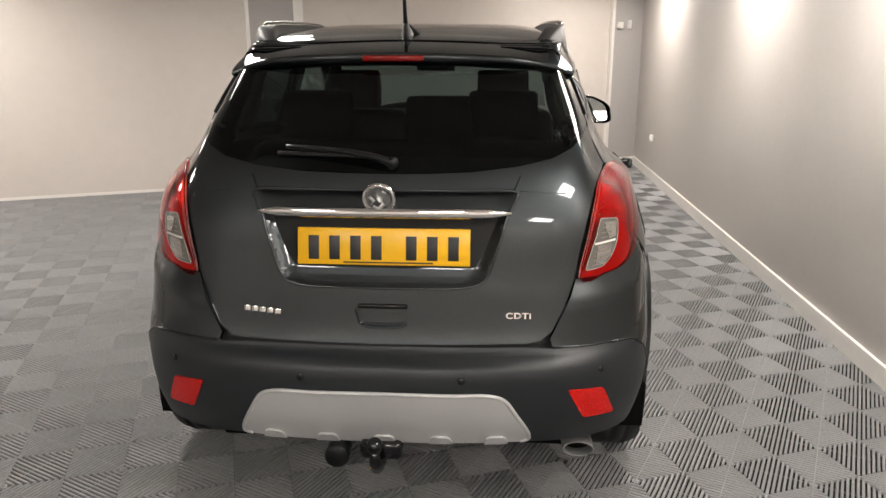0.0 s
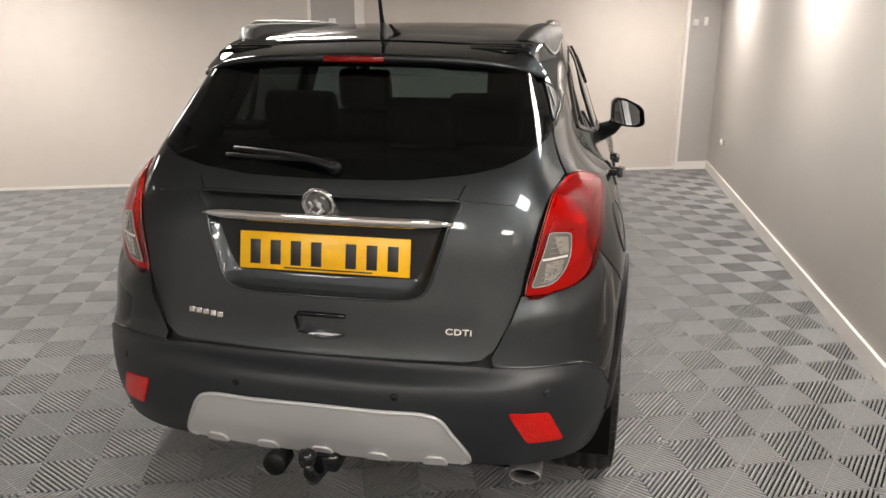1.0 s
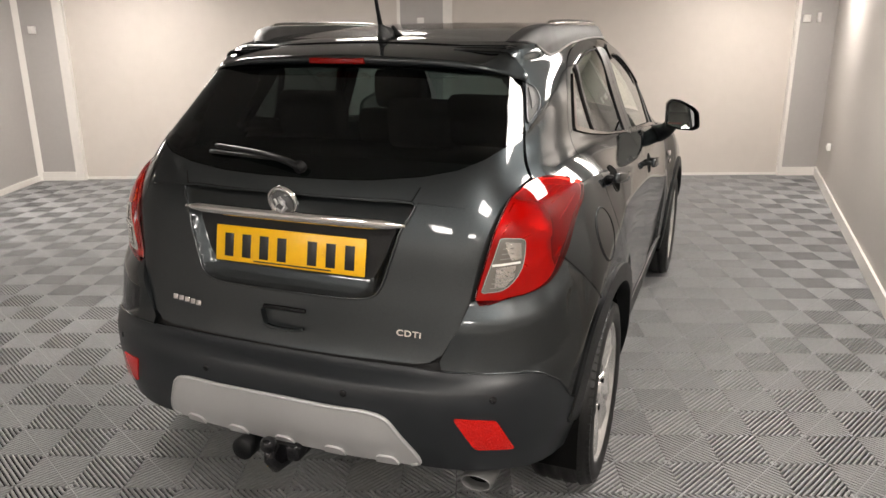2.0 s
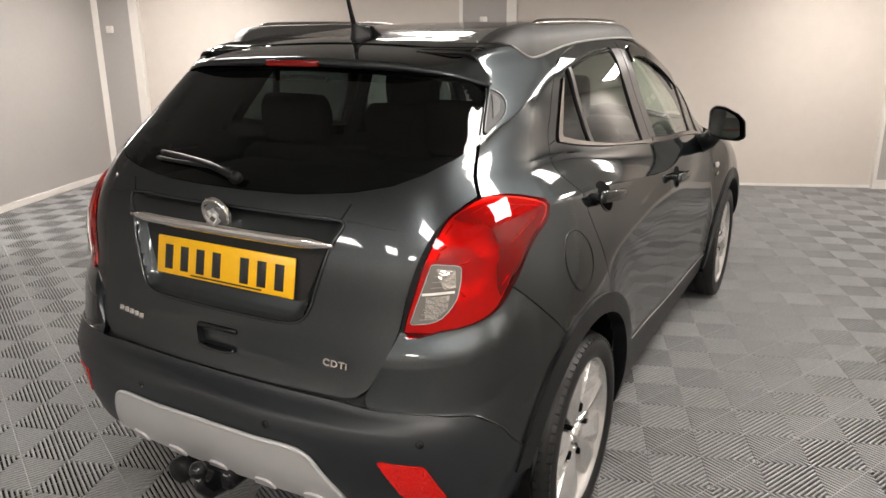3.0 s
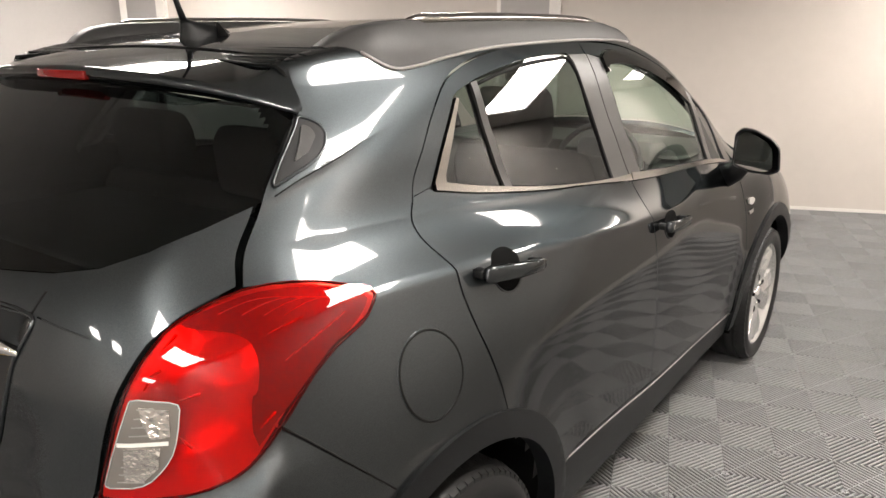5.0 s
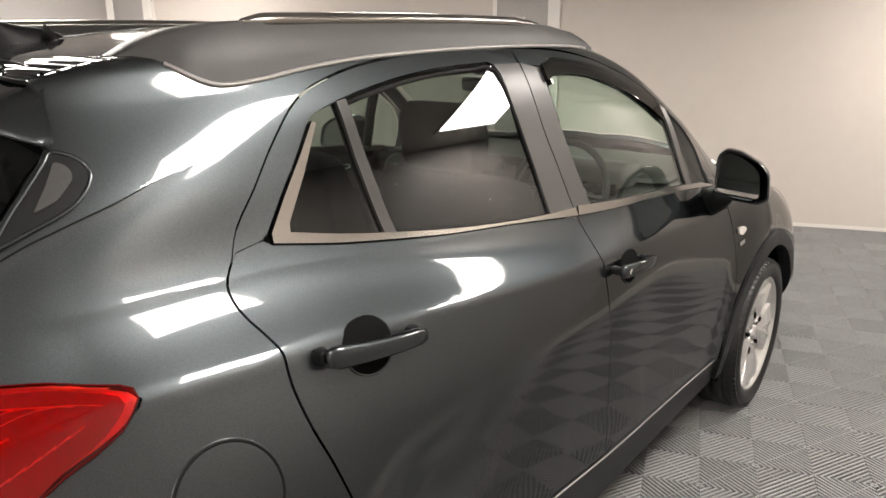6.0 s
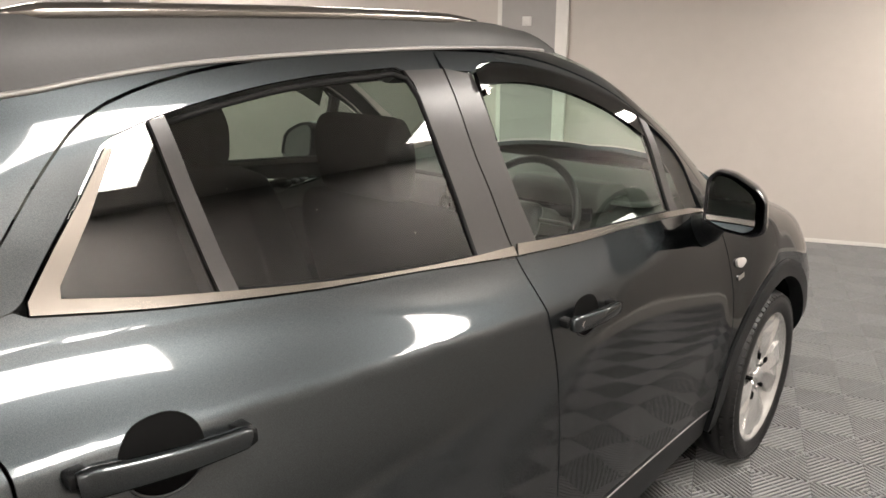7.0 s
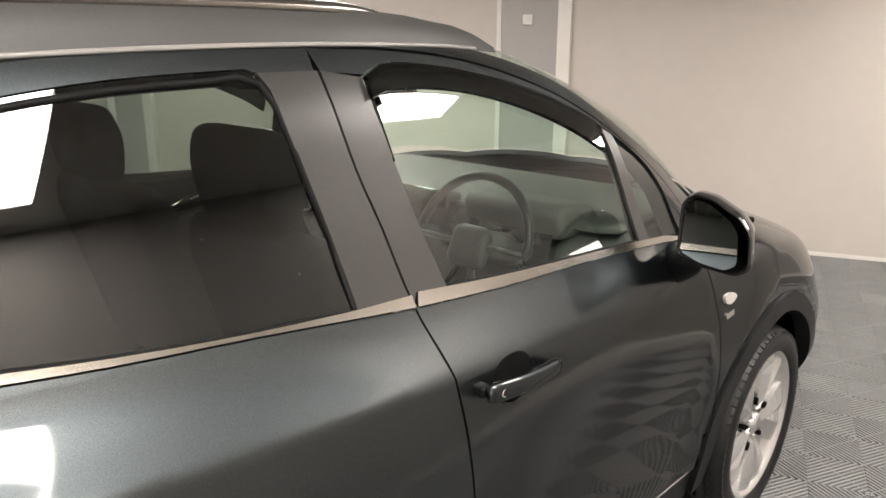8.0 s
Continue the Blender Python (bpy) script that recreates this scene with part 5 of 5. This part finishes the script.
# ---------------------------------------------------------------- wheels
def wheel(y, side, spin):
    at = Matrix.Translation((side * (.772 if y < 2 else .790), y, HUB_Z)) @ (Matrix.Identity(4) if side > 0 else Matrix.Rotation(math.pi, 4, "Z"))
    rim = lathe([(-.10, .232), (.06, .232), (.085, .240), (.094, .249), (.099, .2515), (.1005, .249), (.098, .244), (.088, .238), (.072, .228), (.058, .20), (.046, .15), (.042, .08), (.046, .0)])
    w = part("wheel", moved(rim, at), ALLOY, car, "silver multi-spoke alloy wheel")
    tyre = lathe([(-.107, .245), (-.112, .27), (-.104, .312), (-.09, .326), (-.062, .3315), (-.058, .326), (-.048, .326), (-.044, .332), (-.01, .333), (-.006, .327), (.006, .327), (.01, .333), (.044, .332), (.048, .326),
                  (.058, .326), (.062, .3315), (.09, .326), (.104, .312), (.111, .292), (.1125, .285), (.1115, .270), (.107, .260), (.104, .2515), (.09, .245)], 96)
    t_ = part("tyre", moved(tyre, at), RUBBER, w, "black road tyre")
    blocks = bmesh.new()
    for k in range(72):
        a = 2 * math.pi * k / 72
        b = box_bm(.064, .106, -.0105, .0105, .312, .3335)
        for v in b.verts:
            if v.co.x > .1:
                v.co.z -= .016
        moved(b, at @ Matrix.Rotation(a, 4, "X"))
        me_ = bpy.data.meshes.new("scratch")
        b.to_mesh(me_)
        b.free()
        blocks.from_mesh(me_)
        bpy.data.meshes.remove(me_)
    part("tread", blocks, RUBBER, w)
    # ten broad blades in five pairs, folded along their length
    for k in range(10):
        pair, twin = divmod(k, 2)
        a = 2 * math.pi * pair / 5 + (.235 if twin else -.235) + spin
        lean = .012 if twin else -.012
        prof = []
        for r, wid, x, ridge in ((.040, .016, .074, .008), (.075, .024, .078, .018), (.12, .035, .080, .026), (.17, .048, .082, .028), (.215, .060, .084, .022), (.236, .064, .086, .010)):
            off = (.010 if twin else -.010) * (1 - r / .236)
            prof.append([(x - .022, off - wid, r), (x - .004, off - wid * .92, r), (x + ridge * .4, off + lean, r), (x - .004, off + wid * .92, r), (x - .022, off + wid, r)])
        verts = [p for ring in prof for p in ring]
        faces = [(i * 5 + j, i * 5 + j + 1, (i + 1) * 5 + j + 1, (i + 1) * 5 + j) for i in range(5) for j in range(4)]
        bm = bmesh.new()
        bm.from_mesh(mesh_of("spoke", verts, faces))
        bmesh.ops.recalc_face_normals(bm, faces=bm.faces[:])
        part("spoke", moved(bm, at @ Matrix.Rotation(a, 4, "X")), ALLOY, w)
    for k in range(5):
        a = 2 * math.pi * (k + .5) / 5 + spin
        # solid black drops paint the shaded openings; the rim behind is closed
        drop = [(.0, .012), (.006, .022), (.008, .032), (.005, .039), (0, .041), (-.005, .039), (-.008, .032), (-.006, .022)]
        verts = [(.083, y_, .055 + z_) for y_, z_ in drop] + [(.060, y_, .055 + z_) for y_, z_ in drop]
        faces = [tuple(range(8))] + [(j, (j + 1) % 8, 8 + (j + 1) % 8, 8 + j) for j in range(8)]
        part("vent_shade", moved_mesh(mesh_of("vent_shade", verts, faces), at @ Matrix.Rotation(a, 4, "X")), DARK, w, "black drop-shaped plug for the shade in a wheel opening")
        part("wheel_nut", moved(lathe([(.084, 0), (.084, .006), (.078, .008), (.06, .008)], 6), at @ Matrix.Rotation(a + .63, 4, "X") @ Matrix.Translation((0, 0, .052))), ALLOY, w)
    part("hub_cap", moved(lathe([(.088, 0), (.090, .018), (.087, .029), (.078, .034), (.06, .036)], 28), at), ALLOY, w)


def moved_mesh(me, m):
    me.transform(m)
    return me


for y, spin in ((HUB_R, .3), (HUB_F, .75)):
    for side in (1, -1):
        wheel(y, side, spin)

# ---------------------------------------------------------------- cabin
def cushion(points, half_w, round_=.03, taper=1.0):
    """A padded slab: a closed side outline (y, z) made half_w wide, with soft edges."""
    out = rounded(points, round_, 4)
    n = len(out)
    cy, cz = sum(p[0] for p in out) / n, sum(p[1] for p in out) / n
    verts = []
    for x, k in ((-half_w, .86), (-half_w * .93, .97), (-half_w * .7, 1), (half_w * .7, 1), (half_w * .93, .97), (half_w, .86)):
        verts += [(x, cy + (y - cy) * k, cz + (z - cz) * k) for y, z in out]
    faces = [(i * n + j, i * n + (j + 1) % n, (i + 1) * n + (j + 1) % n, (i + 1) * n + j) for i in range(5) for j in range(n)] + [tuple(range(n))[::-1], tuple(range(5 * n, 6 * n))]
    bm = bmesh.new()
    bm.from_mesh(mesh_of("cushion", verts, faces, True))
    bmesh.ops.recalc_face_normals(bm, faces=bm.faces[:])
    return bm


def front_seat(x):
    at = pose(x, .09, .025)
    s = part("front_seat", moved(cushion([(1.72, .50), (2.20, .54), (2.22, .66), (2.10, .68), (1.78, .62)], .25), at), CLOTH, car, "charcoal cloth front seat")
    part("backrest", moved(cushion([(1.82, .58), (1.70, .62), (1.57, 1.10), (1.58, 1.17), (1.66, 1.17), (1.74, 1.0), (1.86, .68)], .25, .05), at), CLOTH, s)
    part("headrest", moved(cushion([(1.555, 1.175), (1.53, 1.30), (1.545, 1.365), (1.60, 1.37), (1.635, 1.29), (1.625, 1.175)], .125, .04), at), CLOTH, s)
    for d in (-.06, .06):
        part("headrest_post", moved_mesh(tube([(x + d, 1.70, 1.145), (x + d, 1.68, 1.275)], .006, 8), Matrix.Identity(4)), CHROME, s)
    # pale stitched piping seen through the side glass
    for d in (-.17, .17):
        part("piping", tube([(x + d, 1.665, 1.145), (x + d * 1.1, 1.72, .975), (x + d * 1.2, 1.79, .805)], .004, 6), HEADLINER, s)


front_seat(.37)
front_seat(-.37)
bench = part("rear_bench", cushion([(.92, .50), (1.32, .54), (1.34, .66), (1.22, .68), (.96, .64)], .66), CLOTH, car, "charcoal cloth rear bench")
part("backrest", cushion([(1.0, .60), (.88, .62), (.76, 1.08), (.78, 1.16), (.85, 1.16), (.94, 1.0), (1.04, .68)], .63, .05), CLOTH, bench)
for x, z in ((-.36, 0), (.36, 0), (.12, -.02)):
    part("headrest", moved(cushion([(.765, 1.165), (.75, 1.31), (.775, 1.352), (.84, 1.35), (.872, 1.28), (.862, 1.165)], .13, .035), pose(x, 0, z)), CLOTH, bench)
part("parcel_shelf", box_bm(-.58, .58, .30, .80, 1.085, 1.10, .005), VINYL, car)
part("load_floor", box_bm(-.55, .55, .16, .9, .62, .64, .005), VINYL, car)

# dashboard: a soft lofted bar across the cabin with hood, screen and vents
prof = [(2.62, .70), (2.55, .85), (2.53, .97), (2.56, 1.03), (2.68, 1.055), (2.95, 1.06), (3.18, 1.06), (3.2, .7)]
dash = part("dashboard", cushion(prof, .70, .03), VINYL, car, "dark grey moulded dashboard")
part("instrument_hood", moved(cushion([(2.50, 1.03), (2.49, 1.10), (2.52, 1.125), (2.66, 1.11), (2.72, 1.05), (2.62, 1.02)], .17, .02), pose(.37, 0, 0)), VINYL, dash)
part("dial_panel", moved(box_bm(-.145, .145, -.004, .004, -.05, .05, .003), pose(.37, 2.505, 1.055, -12)), GLOSS_BLACK, dash)
part("centre_screen", moved(box_bm(-.11, .11, -.01, .06, -.05, .06, .012), pose(0, 2.53, 1.04, -12)), GLOSS_BLACK, dash, "black centre display")
part("dash_shelf", cushion([(2.56, 1.052), (2.57, 1.066), (3.1, 1.075), (3.12, 1.062)], .66, .006), VINYL, dash)
for x in (-.60, -.10, .12, .60):
    part("air_vent", moved(lathe([(.0, .0), (.004, .030), (.012, .036), (.004, .042), (-.02, .043)], 24), pose(x, 2.535, .965) @ Matrix.Rotation(radians(-90), 4, "Z")), GLOSS_BLACK, dash)
    part("vent_ring", moved(lathe([(.012, .037), (.015, .040), (.010, .0425)], 24), pose(x, 2.535, .965) @ Matrix.Rotation(radians(-90), 4, "Z")), SATIN_CHROME, dash)
part("centre_console", box_bm(-.11, .11, 1.75, 2.62, .42, .66, .03), VINYL, car)
part("gear_lever", tube([(0, 2.30, .64), (0, 2.27, .74), (0, 2.265, .78)], [.010, .012, .024], 12), GLOSS_BLACK, car)
# steering wheel
tilt = Matrix.Translation((.37, 2.33, 1.03)) @ Matrix.Rotation(radians(-24), 4, "X")
ring = [(.185 * math.cos(2 * math.pi * k / 48), 0, .185 * math.sin(2 * math.pi * k / 48)) for k in range(48)]
steer = part("steering_wheel", moved_mesh(tube(ring, .0125, 12, closed=True), tilt), PLASTIC, car, "dark leather steering wheel with bright accents")
part("airbag_hub", moved(box_bm(-.062, .062, -.02, .03, -.065, .05, .025), tilt), PLASTIC, steer)
for a in (0, 180, 250, 290):
    d = (math.cos(radians(a)), math.sin(radians(a)))
    part("wheel_spoke", moved_mesh(tube([(.05 * d[0], .01, .05 * d[1]), (.18 * d[0], 0, .18 * d[1])], .013, 8, flat=.6), tilt), TRIM if a in (0, 180) else PLASTIC, steer)
part("steering_column", tube([(.37, 2.36, 1.02), (.37, 2.62, .94)], .045, 14), VINYL, car)
# cabin mirror, door tops with switches
m = part("cabin_mirror", moved(cushion([(-.012, -.03), (-.016, .0), (-.012, .03), (.02, .026), (.028, 0), (.02, -.026)], .115, .01), pose(-.02, 2.42, 1.385, 0, 0, -10)), GLOSS_BLACK, car, "black cabin mirror")
part("mirror_stem", tube([(0, 2.44, 1.39), (0, 2.52, 1.46)], .010, 8), GLOSS_BLACK, m)
for s in (1, -1):
    arm_rest = part("door_armrest", moved(cushion([(1.95, .90), (2.05, .965), (2.42, 1.0), (2.46, .97), (2.40, .90)], .035, .02), pose(s * .735, 0, 0)), VINYL, car, "padded door top with switches")
    part("switch_panel", moved(box_bm(-.028, .028, -.09, .09, -.004, .006, .003), pose(s * .715, 2.33, .998, 6)), GLOSS_BLACK, arm_rest)
    for k in range(4):
        part("window_switch", moved(box_bm(-.018, .018, -.012, .012, 0, .012, .004), pose(s * .715, 2.26 + .045 * k, 1.002, 6)), TRIM, arm_rest)
    part("door_pull", tube([(s * .70, 2.02, .99), (s * .69, 2.12, 1.03), (s * .695, 2.24, 1.02)], .012, 8), SATIN_CHROME, arm_rest)
part("sun_visor", box_bm(.12, .50, 2.30, 2.44, 1.452, 1.468, .006), HEADLINER, car)
part("headliner", panel_mesh("top", symmetric([(0, .70), (.42, .70), (.48, .85), (.49, 1.4), (.48, 1.85), (.42, 2.1), (0, 2.2)]), .08, -.034, 0), HEADLINER, car, "pale grey headlining")

# ---------------------------------------------------------------- floor: ribbed square tiles, ribs turned in every other one
CELL, GRID_TURN, GRID_X, GRID_Y = .2, 19.75, -.0878, -.0066
RIB, RIB_W = .0166, .0088


def clip_half(poly, nx, ny, c):
    """The part of a convex polygon where nx*x + ny*y <= c."""
    out = []
    for i in range(len(poly)):
        a, b = poly[i - 1], poly[i]
        da, db = nx * a[0] + ny * a[1] - c, nx * b[0] + ny * b[1] - c
        if (da <= 0) != (db <= 0):
            t = da / (da - db)
            out.append((a[0] + t * (b[0] - a[0]), a[1] + t * (b[1] - a[1])))
        if db <= 0:
            out.append(b)
    return out


def clip_line(square, nx, ny, c):
    """Where the line nx*x + ny*y = c crosses a square."""
    cut = []
    for i in range(4):
        a, b = square[i - 1], square[i]
        da, db = nx * a[0] + ny * a[1] - c, nx * b[0] + ny * b[1] - c
        if (da <= 0) != (db <= 0):
            t = da / (da - db)
            cut.append((a[0] + t * (b[0] - a[0]), a[1] + t * (b[1] - a[1])))
    return cut if len(cut) == 2 else None


def tile_geometry(flip):
    """Ribs along one diagonal over a sunk bed, with one thin web across them."""
    h = CELL / 2 - .0006
    square = [(-h, -h), (h, -h), (h, h), (-h, h)]
    k = 1 / math.sqrt(2)
    nx, ny = (k, k) if flip else (k, -k)
    verts, faces = [(x, y, -.012) for x, y in square], [(0, 1, 2, 3)]
    half = CELL * k
    n = int(half / RIB)
    for i in range(-n, n + 1):
        c = i * RIB
        # rib section: offset across, height
        section = [(-RIB_W / 2, -.012), (-RIB_W / 2, -.0022), (-RIB_W / 2 + .0026, 0), (RIB_W / 2 - .0026, 0), (RIB_W / 2, -.0022), (RIB_W / 2, -.012)]
        for (o0, z0), (o1, z1) in zip(section, section[1:]):
            if o1 - o0 > 1e-6:
                poly = clip_half(clip_half(square, nx, ny, c + o1), -nx, -ny, -(c + o0))
                if len(poly) < 3:
                    continue
                s = len(verts)
                verts += [(x, y, z0 + (z1 - z0) * (nx * x + ny * y - c - o0) / (o1 - o0)) for x, y in poly]
                faces.append(tuple(range(s, s + len(poly))))
            else:
                ends = clip_line(square, nx, ny, c + o0)
                if ends is None:
                    continue
                (ax, ay), (bx, by) = ends
                s = len(verts)
                verts += [(ax, ay, z0), (bx, by, z0), (bx, by, z1), (ax, ay, z1)]
                faces.append((s, s + 1, s + 2, s + 3))
    w = .0016
    poly = clip_half(clip_half(square, -ny, nx, w), ny, -nx, w)
    s = len(verts)
    verts += [(x, y, .0004) for x, y in poly]
    faces.append(tuple(range(s, s + len(poly))))
    return np.array(verts), faces


floor_turn = Matrix.Rotation(radians(GRID_TURN), 4, "Z")
turn2 = np.array(floor_turn.to_3x3())[:2, :2]
GEOM = [tile_geometry(False), tile_geometry(True)]
TILE_MESH = []
for v, f in GEOM:
    me = mesh_of("tile", v, f)
    me.materials.append(TILE)
    me.materials.append(TILE_BED_SHADE)
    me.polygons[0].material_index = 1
    TILE_MESH.append(me)
bm = bmesh.new()
bm.faces.new([bm.verts.new((p.x, p.y, -.013)) for p in OUTER])
r = bmesh.ops.extrude_face_region(bm, geom=bm.faces[:])
bmesh.ops.translate(bm, vec=(0, 0, -.1), verts=[v for v in r["geom"] if isinstance(v, bmesh.types.BMVert)])
bmesh.ops.recalc_face_normals(bm, faces=bm.faces[:])
floor = structure("floor", bm, TILE_BED_SHADE, "grey ribbed interlocking plastic floor tiles in a basket pattern", "floor")


def inside(x, y, grow=.135):
    p = Vector((x, y, 0))
    return (x < WALL_X + grow and (p - CORNER_R).dot(INTO) > -grow and (p - CORNER_L).dot(-ALONG) > -grow and y > BACK_R.y - grow)


cells = []
for i in range(-48, 49):
    for j in range(-48, 49):
        u, v = GRID_X + (i + .5) * CELL, GRID_Y + (j + .5) * CELL
        x, y = turn2 @ np.array([u, v])
        if inside(x, y):
            cells.append((i, j, x, y))
# single tiles in the lanes beside and behind the car, the rest as one sheet of tiles
near = [c for c in cells if (.9 < c[2] < 2.2 and -.6 < c[3] < 4.6) or (-1.9 < c[2] <= .9 and -.75 < c[3] < 1.1 and abs(c[2]) > .0)]
near = sorted(near, key=lambda c: (c[2] - .8) ** 2 + (c[3] - .9) ** 2)[:300]
keys = {c[:2] for c in near}
for i, j, x, y in near:
    ob = new("tile", TILE_MESH[(i + j) % 2])
    ob.location, ob.rotation_euler = (x, y, random.uniform(-.0006, .0006)), (0, 0, radians(GRID_TURN))
    ob.parent = floor
verts, faces, mats = [], [], []
base = 0
for i, j, x, y in cells:
    if (i, j) in keys:
        continue
    v, f = GEOM[(i + j) % 2]
    w = v.copy()
    w[:, :2] = v[:, :2] @ turn2.T + (x, y)
    w[:, 2] += random.uniform(-.0006, .0006)
    verts.append(w)
    faces += [tuple(k + base for k in q) for q in f]
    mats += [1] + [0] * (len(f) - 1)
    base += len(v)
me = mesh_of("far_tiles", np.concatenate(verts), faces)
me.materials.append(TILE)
me.materials.append(TILE_BED_SHADE)
me.polygons.foreach_set("material_index", mats)
tagged(part("far_tiles", me, None, floor), kind="stuff")
